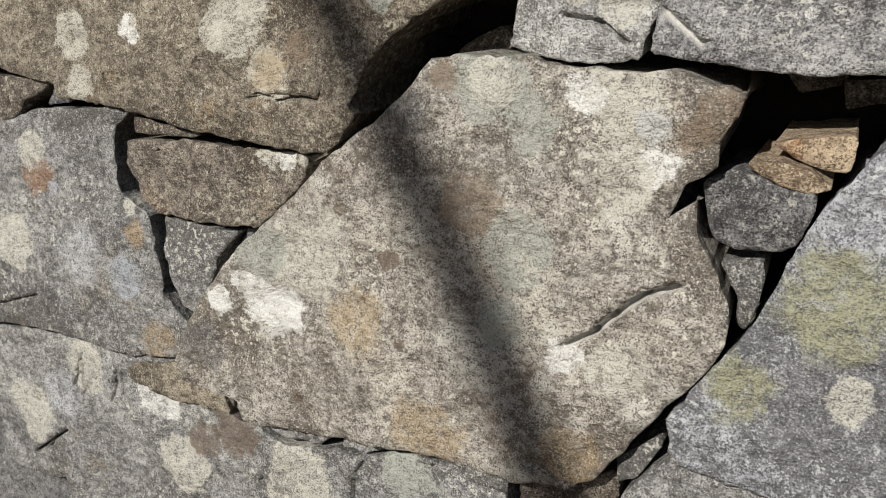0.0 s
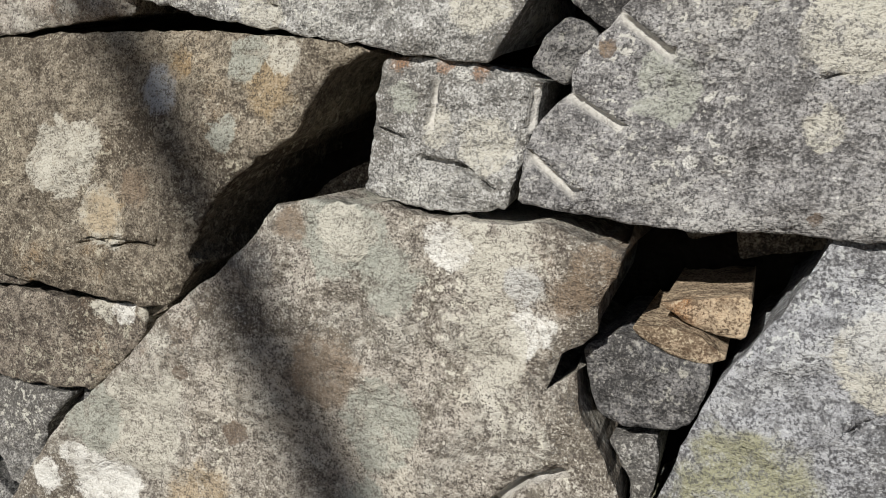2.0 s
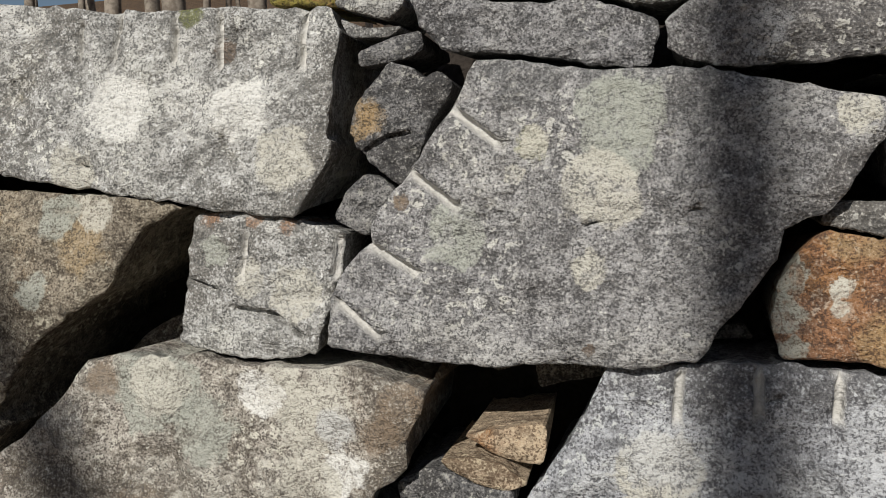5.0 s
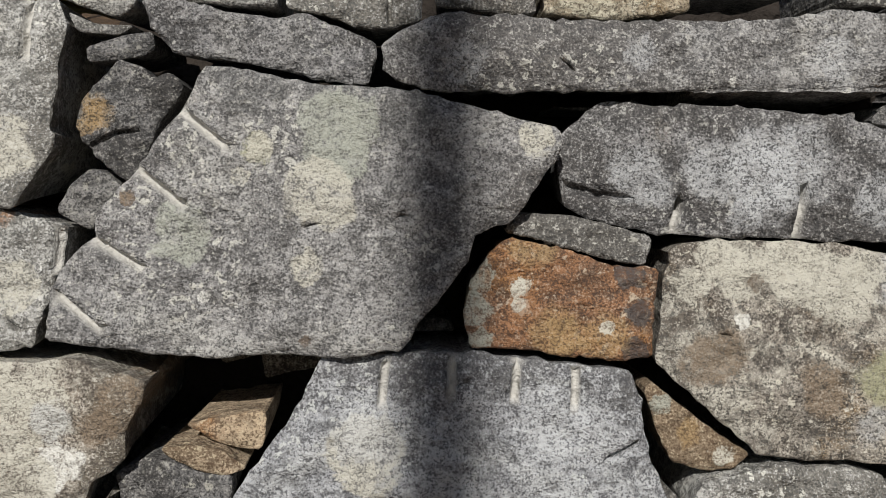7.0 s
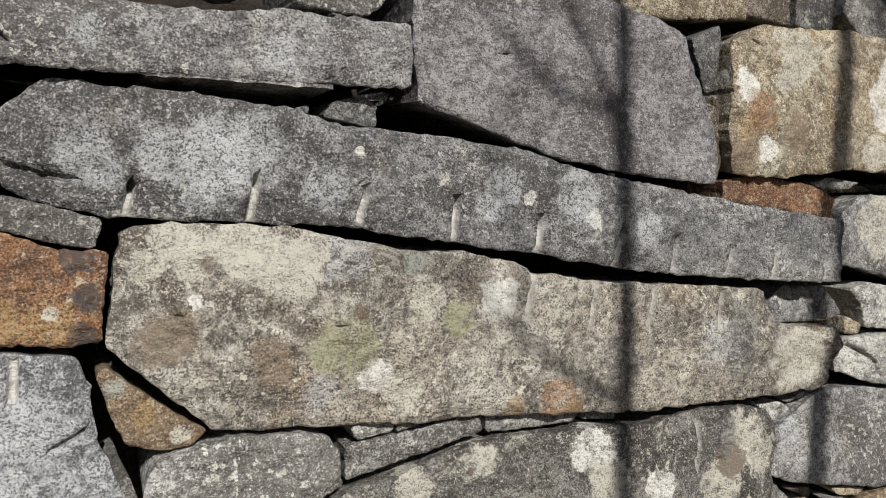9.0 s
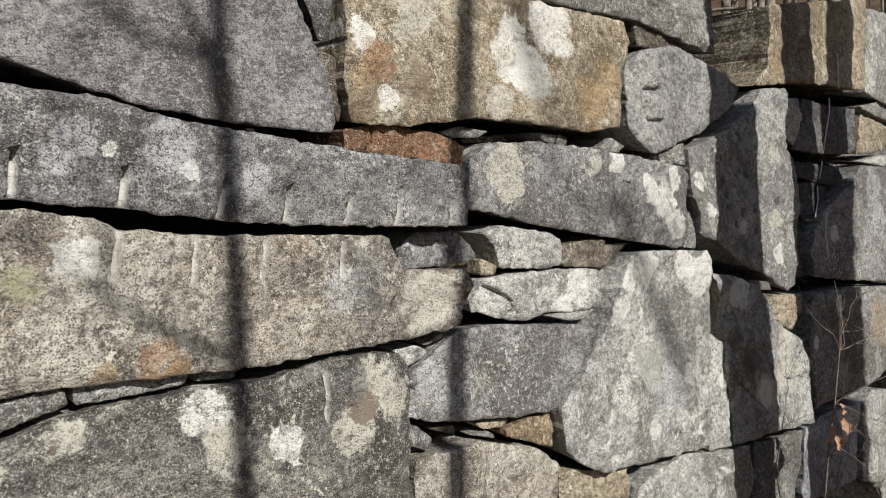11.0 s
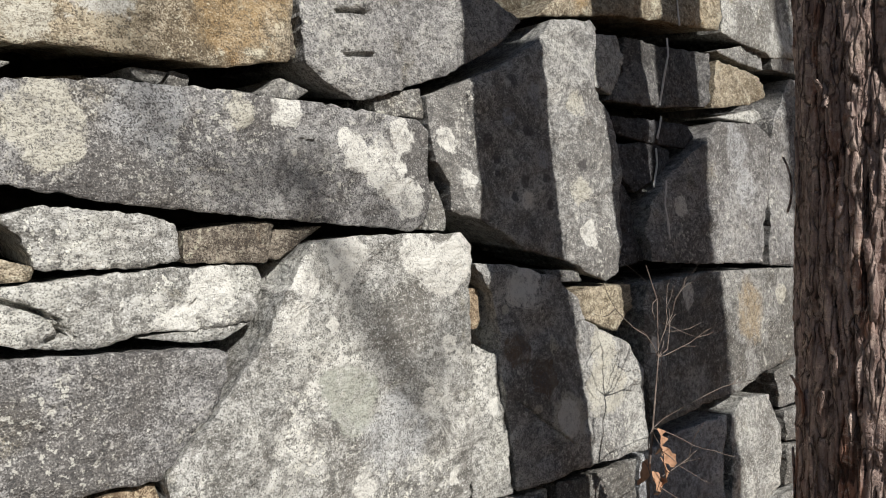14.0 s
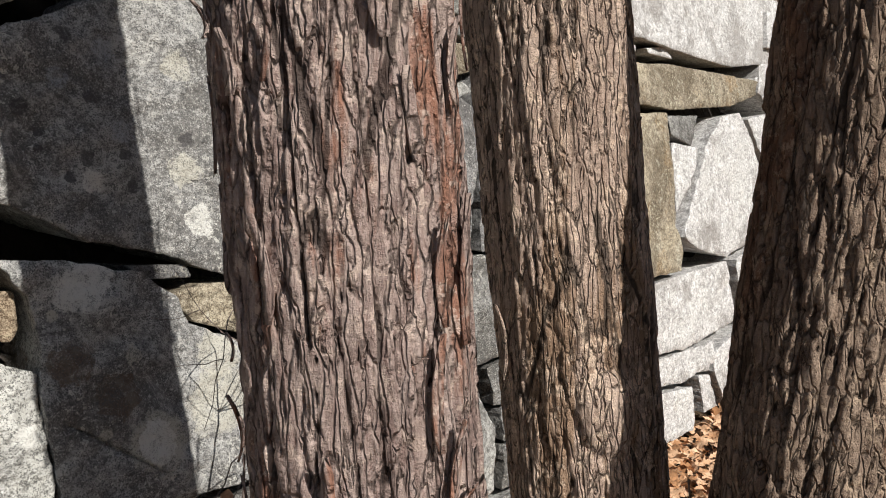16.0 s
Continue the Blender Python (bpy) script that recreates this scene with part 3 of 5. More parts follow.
stone("flake", -.01, [(-.139, 1.168), (-.101, 1.15), (-.06, 1.145), (-.038, 1.154), (-.071, 1.175), (-.106, 1.182), (-.147, 1.178)])
stone("flake", -.03, [(-.092, 1.184), (-.057, 1.172), (-.024, 1.171), (-.018, 1.191), (-.02, 1.22), (-.082, 1.21), (-.121, 1.203)])
stone("grey", -.02, [(-.156, 1.019), (-.137, .987), (-.137, .955), (-.124, .941), (-.11, .976), (-.106, 1.024), (-.112, 1.046), (-.168, 1.037)])
stone("grey", -.02, [(-.276, .668), (-.247, .683), (-.213, .748), (-.221, .757), (-.281, .71)])
stone("cool", .02, [(.008, 1.208), (-.04, 1.146), (-.076, 1.064), (-.112, .96), (-.163, .887), (-.207, .807), (-.197, .761), (-.166, .743), (-.068, .735), (-.016, .731), (.08, .737), (.506, 1.07), (.491, 1.125), (.466, 1.189), (.455, 1.253), (.443, 1.284), (.36, 1.294), (.238, 1.305), (.139, 1.304), (.057, 1.298)], [(.134, 1.291, .13, 1.245, .0052, .014), (.217, 1.298, .216, 1.257, .0052, .014), (.299, 1.293, .296, 1.247, .0052, .014), (.373, 1.291, .372, 1.243, .0052, .014), (.415, 1.178, .462, 1.205, .003, .012)], spots=[(-.02, 1.009, .073, "green"), (-.116, .877, .045, "green"), (.34, 1.223, .042, "pale"), (.419, 1.196, .025, "pale"), (.106, 1.179, .042, "sage"), (.017, .892, .031, "sage"), (.375, 1.215, .044, "pale"), (.124, 1.213, .041, "pale")])
stone("grey", .01, [(-.294, .521), (.142, .679), (.082, .729), (-.015, .722), (-.067, .727), (-.165, .736), (-.195, .751), (-.263, .664)])
stone("grey", 0, [(-2.107, .377), (-1.763, .403), (-1.754, .294), (-1.611, .292), (-1.541, .305), (-1.551, .081), (-.437, .48), (-.446, .61), (-.595, .622), (-.674, .61), (-.733, .587), (-.807, .582), (-.911, .564), (-.966, .579), (-1.043, .594), (-1.035, .646), (-1.13, .652), (-1.152, .681), (-1.37, .653), (-1.501, .664), (-1.653, .652), (-2.069, .598)], [(-1.339, 0.615, -1.333, 0.566, 0.0025, 0.030), (-1.468, 0.624, -1.457, 0.542, 0.0025, 0.020), (-1.624, 0.361, -1.531, 0.429, 0.0025, 0.020), (-0.960, 0.617, -0.821, 0.592, 0.0040, 0.040), (-0.821, 0.592, -0.724, 0.635, 0.0040, 0.040), (-1.356, .611, -1.365, .551, .004, .02), (-1.476, .612, -1.489, .551, .004, .02), (-.617, .608, -.546, .618, .003, .012), (-1.624, .357, -1.579, .383, .003, .01), (-1.579, .383, -1.561, .413, .003, .01), (-.746, .556, -.733, .589, .003, .012), (-.752, .484, -.753, .535, .004, .02), (-1.17, .598, -1.036, .607, .003, .01)], spots=[(-1.635, .45, .067, "sage"), (-1.233, .589, .046, "white"), (-1.16, .445, .059, "sage"), (-1.451, .615, .061, "sage"), (-1.022, .569, .061, "brown"), (-1.111, .521, .038, "brown"), (-.884, .513, .072, "sage"), (-.638, .586, .054, "grey"), (-1.532, .516, .057, "pale")])
stone("grey", -.01, [(-1.036, .602), (-.966, .59), (-.911, .573), (-.832, .584), (-.795, .613), (-.885, .612), (-.993, .606), (-1.028, .645)])
stone("grey", -.012, [(-.784, .59), (-.733, .594), (-.663, .622), (-.675, .629), (-.782, .615)])
stone("dark", -.03, [(-2.196, -.15), (-1.572, .074), (-1.549, .289), (-1.613, .277), (-1.745, .286), (-1.765, .384), (-2.112, .344)])
stone("brown", -.03, [(-.432, .482), (-.277, .538), (-.276, .664), (-.286, .678), (-.342, .644), (-.39, .649), (-.443, .632)])
stone("pale", .02, [(-1.263, 1.644), (-1.042, 1.605), (-.695, 1.527), (-.591, 1.51), (-.499, 1.497), (-.418, 1.482), (-.324, 1.474), (-.302, 1.516), (-.279, 1.565), (-.287, 1.574), (-.284, 1.624), (-.274, 1.71), (-.29, 1.739), (-.448, 1.746), (-.598, 1.755), (-.702, 1.768), (-.848, 1.784), (-1.1, 1.803)], [(-.647, 1.741, -.647, 1.692, .0052, .014), (-.591, 1.75, -.594, 1.692, .0052, .014), (-.505, 1.737, -.507, 1.683, .0052, .014), (-.437, 1.74, -.438, 1.671, .0052, .014), (-.322, 1.733, -.323, 1.668, .0052, .014)], spots=[(-.48, 1.744, .017, "moss"), (-.586, 1.627, .046, "white"), (-.405, 1.613, .037, "white"), (-.643, 1.545, .031, "sage"), (-.341, 1.546, .037, "sage"), (-.43, 1.689, .015, "brown")])
stone("pale", .01, [(-.48, 1.438), (-.484, 1.394), (-.495, 1.317), (-.438, 1.301), (-.329, 1.297), (-.298, 1.306), (-.288, 1.352), (-.273, 1.402), (-.266, 1.455), (-.285, 1.46), (-.41, 1.482), (-.472, 1.479)], [(-.4, 1.449, -.403, 1.403, .0052, .014), (-.272, 1.448, -.276, 1.402, .0052, .014), (-.48, 1.394, -.44, 1.383, .003, .01), (-.415, 1.36, -.36, 1.352, .004, .012), (-.36, 1.352, -.321, 1.327, .004, .012)], spots=[(-.386, 1.47, .01, "rust"), (-.45, 1.475, .013, "rust"), (-.339, 1.463, .01, "rust"), (-.33, 1.38, .032, "sage"), (-.441, 1.431, .018, "grey"), (-.392, 1.394, .022, "sage")])
stone("granite", .025, [(-.128, 1.601), (-.178, 1.528), (-.233, 1.466), (-.229, 1.444), (-.277, 1.395), (-.286, 1.331), (-.283, 1.314), (-.209, 1.303), (-.122, 1.296), (-.011, 1.299), (.089, 1.301), (.154, 1.309), (.173, 1.339), (.199, 1.372), (.231, 1.417), (.243, 1.456), (.287, 1.468), (.336, 1.541), (.351, 1.566), (.342, 1.585), (.263, 1.607), (.162, 1.631), (.11, 1.633), (.036, 1.636), (-.047, 1.651), (-.1, 1.658)], [(-.126, 1.599, -.072, 1.557, .0052, .014), (-.178, 1.523, -.124, 1.484, .0052, .014), (-.231, 1.437, -.172, 1.405, .0052, .014), (-.277, 1.37, -.222, 1.331, .0052, .014)], spots=[(-.033, 1.636, .056, "shade_stain"), (.07, 1.621, .054, "shade_stain"), (.149, 1.608, .04, "shade_stain"), (.063, 1.578, .054, "grey"), (-.025, 1.556, .021, "green"), (-.191, 1.488, .01, "brown"), (.036, 1.318, .007, "brown"), (-.091, 1.37, .008, "white"), (-.05, 1.519, .011, "sage"), (.083, 1.537, .027, "grey"), (.033, 1.41, .02, "sage"), (-.193, 1.489, .007, "umber"), (-.027, 1.557, .016, "sage"), (.083, 1.588, .039, "grey"), (.049, 1.496, .042, "sage"), (-.122, 1.444, .036, "grey"), (.312, 1.575, .021, "sage")])
stone("dark", -.01, [(-.254, 1.66), (-.232, 1.661), (-.183, 1.67), (-.167, 1.68), (-.173, 1.702), (-.213, 1.694), (-.254, 1.68)])
stone("dark", -.005, [(-.257, 1.612), (-.266, 1.58), (-.253, 1.555), (-.219, 1.526), (-.196, 1.508), (-.182, 1.521), (-.164, 1.577), (-.135, 1.619), (-.128, 1.632), (-.147, 1.649), (-.168, 1.641), (-.183, 1.656), (-.213, 1.664)], [(-.249, 1.551, -.212, 1.571, .003, .01), (-.212, 1.571, -.186, 1.574, .003, .01)], spots=[(-.238, 1.594, .014, "ochre"), (-.253, 1.576, .01, "ochre"), (-.238, 1.597, .02, "ochre")])
stone("dark", -.01, [(-.271, 1.502), (-.286, 1.47), (-.24, 1.446), (-.233, 1.469), (-.204, 1.502), (-.222, 1.519), (-.245, 1.526)])
stone("slate", .005, [(-.165, 1.701), (-.14, 1.672), (-.047, 1.662), (.043, 1.643), (.106, 1.637), (.116, 1.677), (.113, 1.694), (.07, 1.71), (.022, 1.728), (-.012, 1.721), (-.068, 1.726), (-.14, 1.742), (-.184, 1.74)])
stone("grey", -.01, [(-.266, 1.698), (-.213, 1.696), (-.195, 1.708), (-.244, 1.709), (-.28, 1.724)])
stone("grey", 0, [(-.282, 1.738), (-.259, 1.73), (-.214, 1.716), (-.19, 1.735), (-.196, 1.774), (-.244, 1.781), (-.282, 1.758)])
stone("moss", -.02, [(-.383, 1.75), (-.286, 1.743), (-.29, 1.799), (-.385, 1.805)])
stone("grey", 0, [(-.148, 1.74), (-.049, 1.735), (-.013, 1.735), (-.022, 1.808), (-.171, 1.804)])
stone("pale", 0, [(-.002, 1.735), (.037, 1.727), (.102, 1.71), (.138, 1.713), (.171, 1.723), (.173, 1.814), (-.004, 1.809)], [(.13, 1.762, .131, 1.718, .004, .015)])
stone("grey", -.01, [(.188, 1.742), (.254, 1.738), (.319, 1.736), (.318, 1.818), (.184, 1.814)])
stone("tan", 0, [(.328, 1.735), (.429, 1.73), (.519, 1.745), (.509, 1.824), (.327, 1.819)])
stone("dark", 0, [(.532, 1.766), (.684, 1.777), (.688, 1.829), (.528, 1.824)])
stone("grey", .005, [(.722, 1.758), (.785, 1.755), (.828, 1.753), (.855, 1.779), (.874, 1.853), (.718, 1.827)])
stone("granite", .015, [(.125, 1.653), (.169, 1.633), (.255, 1.631), (.503, 1.638), (.776, 1.647), (.516, 1.639), (.702, 1.646), (.893, 1.654), (.896, 1.696), (.887, 1.75), (.819, 1.749), (.768, 1.751), (.776, 1.746), (.725, 1.75), (.636, 1.735), (.429, 1.726), (.283, 1.728), (.196, 1.729), (.167, 1.719), (.121, 1.689)], spots=[(.226, 1.663, .029, "pale"), (.451, 1.69, .022, "pale"), (.702, 1.683, .032, "pale"), (.569, 1.653, .006, "white")])
stone("slate", .02, [(.347, 1.529), (.355, 1.489), (.395, 1.472), (.496, 1.455), (.624, 1.453), (.784, 1.451), (.966, 1.43), (1.121, 1.412), (1.293, 1.389), (1.558, 1.372), (1.79, 1.364), (1.813, 1.484), (1.491, 1.513), (1.32, 1.536), (1.189, 1.553), (1.101, 1.574), (.948, 1.589), (.784, 1.594), (.718, 1.61), (.577, 1.621), (.503, 1.622), (.401, 1.625), (.35, 1.579)], [(.505, 1.499, .495, 1.454, .0052, .014), (.505, 1.501, .505, 1.494, .005, .045), (.664, 1.51, .654, 1.456, .0052, .014), (.664, 1.512, .664, 1.505, .005, .045), (.821, 1.503, .81, 1.454, .0052, .014), (.821, 1.505, .821, 1.498, .005, .045), (.969, 1.493, .961, 1.439, .0052, .014), (.969, 1.495, .969, 1.488, .005, .045), (1.118, 1.466, 1.101, 1.413, .0052, .014), (1.118, 1.468, 1.118, 1.461, .005, .045), (1.278, 1.455, 1.26, 1.396, .0052, .014), (1.278, 1.457, 1.278, 1.45, .005, .045), (1.391, 1.433, 1.375, 1.383, .0052, .014), (1.391, 1.435, 1.391, 1.428, .005, .045), (1.514, 1.431, 1.498, 1.383, .0052, .014), (1.514, 1.433, 1.514, 1.426, .005, .045), (1.626, 1.428, 1.613, 1.373, .0052, .014), (1.626, 1.43, 1.626, 1.423, .005, .045), (1.755, 1.412, 1.741, 1.366, .0052, .014), (1.755, 1.414, 1.755, 1.407, .005, .045), (.354, 1.518, .402, 1.505, .004, .01), (.402, 1.505, .438, 1.502, .004, .01)], spots=[(.624, 1.53, .061, "pale"), (1.037, 1.5, .034, "pale"), (1.217, 1.473, .017, "white"), (.456, 1.528, .039, "pale"), (.587, 1.484, .022, "pale"), (1.095, 1.502, .011, "white"), (.81, 1.558, .008, "white"), (.947, 1.526, .01, "sage"), (1.559, 1.439, .05, "shade_stain"), (1.683, 1.446, .054, "shade_stain"), (1.422, 1.443, .06, "shade_stain"), (.639, 1.55, .057, "pale"), (.544, 1.541, .037, "pale"), (.75, 1.505, .032, "pale"), (1.047, 1.518, .031, "pale"), (1.189, 1.505, .042, "pale"), (1.332, 1.461, .029, "pale")])
stone("grey", .005, [(.281, 1.455), (.344, 1.441), (.402, 1.426), (.461, 1.416), (.471, 1.452), (.424, 1.466), (.358, 1.479), (.29, 1.479)])
stone("rust", .01, [(.258, 1.427), (.237, 1.391), (.232, 1.349), (.238, 1.313), (.303, 1.309), (.36, 1.3), (.418, 1.298), (.469, 1.301), (.472, 1.352), (.479, 1.413), (.417, 1.417), (.33, 1.443), (.279, 1.447)], spots=[(.303, 1.388, .013, "sage"), (.302, 1.363, .011, "sage"), (.314, 1.436, .029, "tan"), (.239, 1.359, .023, "grey"), (.244, 1.404, .023, "grey"), (.251, 1.321, .015, "grey"), (.439, 1.405, .02, "dark"), (.447, 1.309, .017, "dark"), (.342, 1.329, .032, "ochre"), (.411, 1.323, .029, "ochre"), (.41, 1.337, .009, "sage"), (.309, 1.364, .021, "rust"), (.3, 1.385, .01, "sage"), (.3, 1.365, .008, "sage"), (.454, 1.358, .018, "dark"), (.361, 1.329, .027, "ochre")])
stone("blotch", .025, [(.49, 1.438), (.483, 1.389), (.477, 1.326), (.474, 1.298), (.51, 1.261), (.566, 1.217), (.606, 1.18), (.717, 1.175), (.87, 1.169), (1.065, 1.165), (1.29, 1.154), (1.554, 1.155), (1.768, 1.166), (1.795, 1.248), (1.787, 1.279), (1.623, 1.287), (1.595, 1.353), (1.42, 1.363), (1.233, 1.37), (1.104, 1.385), (1.067, 1.401), (.966, 1.42), (.872, 1.419), (.784, 1.435), (.701, 1.449), (.602, 1.452), (.506, 1.449)], [(1.099, 1.383, 1.09, 1.327, .0052, .014), (1.218, 1.366, 1.209, 1.301, .0052, .014), (1.336, 1.354, 1.329, 1.297, .0052, .014), (1.499, 1.35, 1.484, 1.289, .0052, .014), (1.618, 1.282, 1.591, 1.215, .003, .006)], spots=[(.783, 1.275, .046, "green"), (.647, 1.425, .046, "sage"), (.573, 1.417, .037, "sage"), (.701, 1.391, .043, "sage"), (.784, 1.411, .036, "pale"), (.805, 1.332, .011, "brown"), (.598, 1.398, .009, "brown"), (.631, 1.404, .007, "brown"), (1.035, 1.35, .035, "white"), (1.69, 1.225, .065, "sage"), (1.151, 1.18, .036, "rust"), (.58, 1.351, .009, "white"), (.835, 1.24, .024, "white"), (.89, 1.403, .018, "grey"), (1.267, 1.233, .043, "shade_stain"), (.871, 1.214, .033, "sage"), (.965, 1.317, .026, "green"), (.75, 1.222, .024, "pale"), (1.486, 1.261, .041, "pale"), (1.542, 1.292, .041, "shade_stain"), (1.534, 1.228, .033, "shade_stain"), (.551, 1.428, .029, "sage"), (.639, 1.429, .034, "sage"), (.734, 1.411, .03, "sage"), (.517, 1.396, .022, "sage"), (.908, 1.353, .029, "sage"), (1.065, 1.175, .019, "ochre"), (1.173, 1.163, .024, "ochre"), (.545, 1.302, .036, "umber"), (.685, 1.265, .031, "umber")])
stone("flake", -.01, [(.464, 1.256), (.481, 1.206), (.501, 1.166), (.545, 1.154), (.58, 1.158), (.603, 1.178), (.559, 1.203), (.51, 1.239), (.477, 1.266)], spots=[(.521, 1.203, .016, "ochre"), (.566, 1.174, .017, "sage"), (.487, 1.241, .014, "grey")])
stone("dark", -.02, [(.801, 1.601), (.85, 1.594), (.853, 1.629), (.828, 1.641), (.784, 1.629), (.766, 1.606)])
stone("dark", -.02, [(.747, 1.607), (.746, 1.62), (.722, 1.614)])
stone("warmgrey", .02, [(.895, 1.754), (.904, 1.634), (1, 1.609), (1.126, 1.573), (1.279, 1.551), (1.495, 1.538), (1.51, 1.56), (1.5, 1.635), (1.475, 1.707), (1.439, 1.803), (1.35, 1.826), (1.178, 1.856), (.897, 1.821)])
stone("dark", -.005, [(1.482, 1.761), (1.501, 1.706), (1.523, 1.713), (1.546, 1.81), (1.539, 1.835), (1.466, 1.805)])
stone("brown", -.01, [(1.509, 1.598), (1.534, 1.558), (1.549, 1.611), (1.536, 1.683), (1.501, 1.69)])
stone("tan", .02, [(1.546, 1.715), (1.528, 1.637), (1.546, 1.562), (1.69, 1.56), (1.861, 1.584), (2.012, 1.585), (2.244, 1.569), (2.387, 1.589), (2.422, 1.735), (2.465, 1.812), (2.43, 1.859), (2.173, 1.861), (1.876, 1.866), (1.626, 1.845), (1.557, 1.809)], spots=[(1.581, 1.729, .032, "white"), (1.618, 1.677, .039, "rust"), (2.148, 1.805, .075, "white"), (2.001, 1.737, .071, "white"), (1.718, 1.791, .059, "sage"), (2.346, 1.7, .057, "ochre"), (2.057, 1.689, .066, "white"), (1.639, 1.611, .025, "white"), (2.263, 1.652, .061, "ochre"), (1.575, 1.638, .029, "ochre"), (1.944, 1.626, .042, "sage"), (1.562, 1.596, .042, "umber"), (1.709, 1.652, .037, "umber")])
stone("tan", -.005, [(1.363, 1.827), (1.606, 1.854), (1.6, 1.955), (1.404, 1.923), (1.276, 1.844)])
stone("brown", -.01, [(1.613, 1.866), (1.737, 1.861), (1.748, 1.98), (1.615, 1.958)])
stone("dark", -.01, [(1.745, 1.862), (1.853, 1.859), (1.882, 1.955), (1.756, 1.97)])
stone("grey", -.01, [(1.897, 1.912), (1.959, 1.861), (2.028, 1.862), (2.049, 1.891), (2.032, 1.946), (1.929, 1.992)])
stone("grey", .01, [(2.195, 1.867), (2.535, 1.871), (2.887, 1.82), (2.9, 1.972), (2.848, 2.208), (2.069, 2.057), (2.08, 1.889)], [(2.376, 1.966, 2.37, 1.88, .0052, .014)])
stone("granite", .015, [(2.44, 1.755), (2.423, 1.677), (2.422, 1.589), (2.465, 1.552), (2.542, 1.522), (2.657, 1.552), (2.784, 1.585), (2.958, 1.661), (3.089, 1.734), (3.033, 1.753), (2.847, 1.795), (2.705, 1.828), (2.515, 1.796)], [(2.518, 1.692, 2.586, 1.697, .004, .014), (2.521, 1.61, 2.581, 1.613, .004, .014)])
stone("brown", -.02, [(2.395, 1.594), (2.43, 1.602), (2.51, 1.8), (2.426, 1.766)])
stone("brown", -.01, [(2.528, 1.811), (2.749, 1.808), (2.792, 1.912), (2.521, 1.895)])
stone("granite", .01, [(1.837, 1.444), (1.819, 1.396), (1.887, 1.389), (2.037, 1.356), (2.213, 1.329), (2.462, 1.294), (2.654, 1.266), (2.723, 1.318), (2.714, 1.362), (2.726, 1.468), (2.693, 1.49), (2.459, 1.516), (2.261, 1.534), (2.063, 1.541), (1.913, 1.534), (1.844, 1.497)], [(1.908, 1.493, 1.909, 1.463, .003, .006)], spots=[(2.585, 1.394, .055, "white"), (2.643, 1.337, .039, "white"), (2.506, 1.436, .037, "white"), (2.38, 1.5, .033, "white"), (2.64, 1.455, .037, "white"), (1.96, 1.473, .063, "sage"), (2.127, 1.485, .057, "pale"), (2.273, 1.498, .029, "sage")])
stone("pale", 0, [(2.678, 1.267), (2.742, 1.26), (2.749, 1.295), (2.725, 1.368)])
stone("rust", -.005, [(1.543, 1.509), (1.567, 1.507), (1.689, 1.498), (1.848, 1.483), (1.854, 1.527), (1.786, 1.548), (1.697, 1.558), (1.607, 1.561), (1.54, 1.549)], [(1.606, 1.553, 1.61, 1.528, .003, .01), (1.61, 1.528, 1.588, 1.508, .003, .01)])
stone("grey", -.015, [(1.828, 1.542), (1.909, 1.546), (1.935, 1.56), (1.853, 1.568), (1.797, 1.553)])
stone("grey", -.01, [(2.114, 1.546), (2.15, 1.538), (2.169, 1.559), (2.102, 1.564)])
stone("grey", -.01, [(2.162, 1.535), (2.199, 1.534), (2.206, 1.555), (2.172, 1.563)])
stone("grey", -.01, [(2.412, 1.523), (2.443, 1.541), (2.38, 1.562), (2.33, 1.529)])
stone("grey", 0, [(2.592, 1.5), (2.718, 1.494), (2.717, 1.557), (2.587, 1.536)])
stone("slate", -.01, [(1.651, 1.306), (1.662, 1.281), (1.71, 1.281), (1.849, 1.283), (1.874, 1.29), (1.86, 1.316), (1.813, 1.35), (1.7, 1.351), (1.663, 1.327)])
stone("pale", 0, [(1.913, 1.312), (1.931, 1.264), (2.078, 1.252), (2.147, 1.259), (2.148, 1.316), (2.091, 1.336), (1.944, 1.356), (1.881, 1.344)])
stone("tan", -.01, [(1.875, 1.253), (1.923, 1.25), (1.932, 1.269), (1.876, 1.289)])
stone("brown", -.01, [(2.157, 1.252), (2.31, 1.237), (2.333, 1.303), (2.313, 1.31), (2.164, 1.303)])
stone("brown", -.02, [(2.316, 1.243), (2.341, 1.238), (2.442, 1.292), (2.337, 1.292)])
stone("pale", .005, [(1.865, 1.226), (1.821, 1.203), (1.824, 1.183), (1.979, 1.144), (2.064, 1.155), (2.185, 1.145), (2.261, 1.146), (2.291, 1.209), (2.283, 1.236), (2.138, 1.248), (1.929, 1.249), (1.868, 1.246)], [(1.867, 1.234, 1.926, 1.207, 0.0040, 0.020), (1.926, 1.207, 1.954, 1.174, 0.0040, 0.020), (1.954, 1.174, 1.931, 1.168, 0.0040, 0.020), (1.9, 1.222, 1.947, 1.195, .003, .012), (1.947, 1.195, 1.968, 1.161, .003, .012)], spots=[(2.194, 1.202, .042, "white"), (2.123, 1.154, .034, "white")])
stone("pale", 0, [(2.15, 1.126), (2.206, 1.122), (2.26, 1.144), (2.153, 1.147), (2.06, 1.149)])
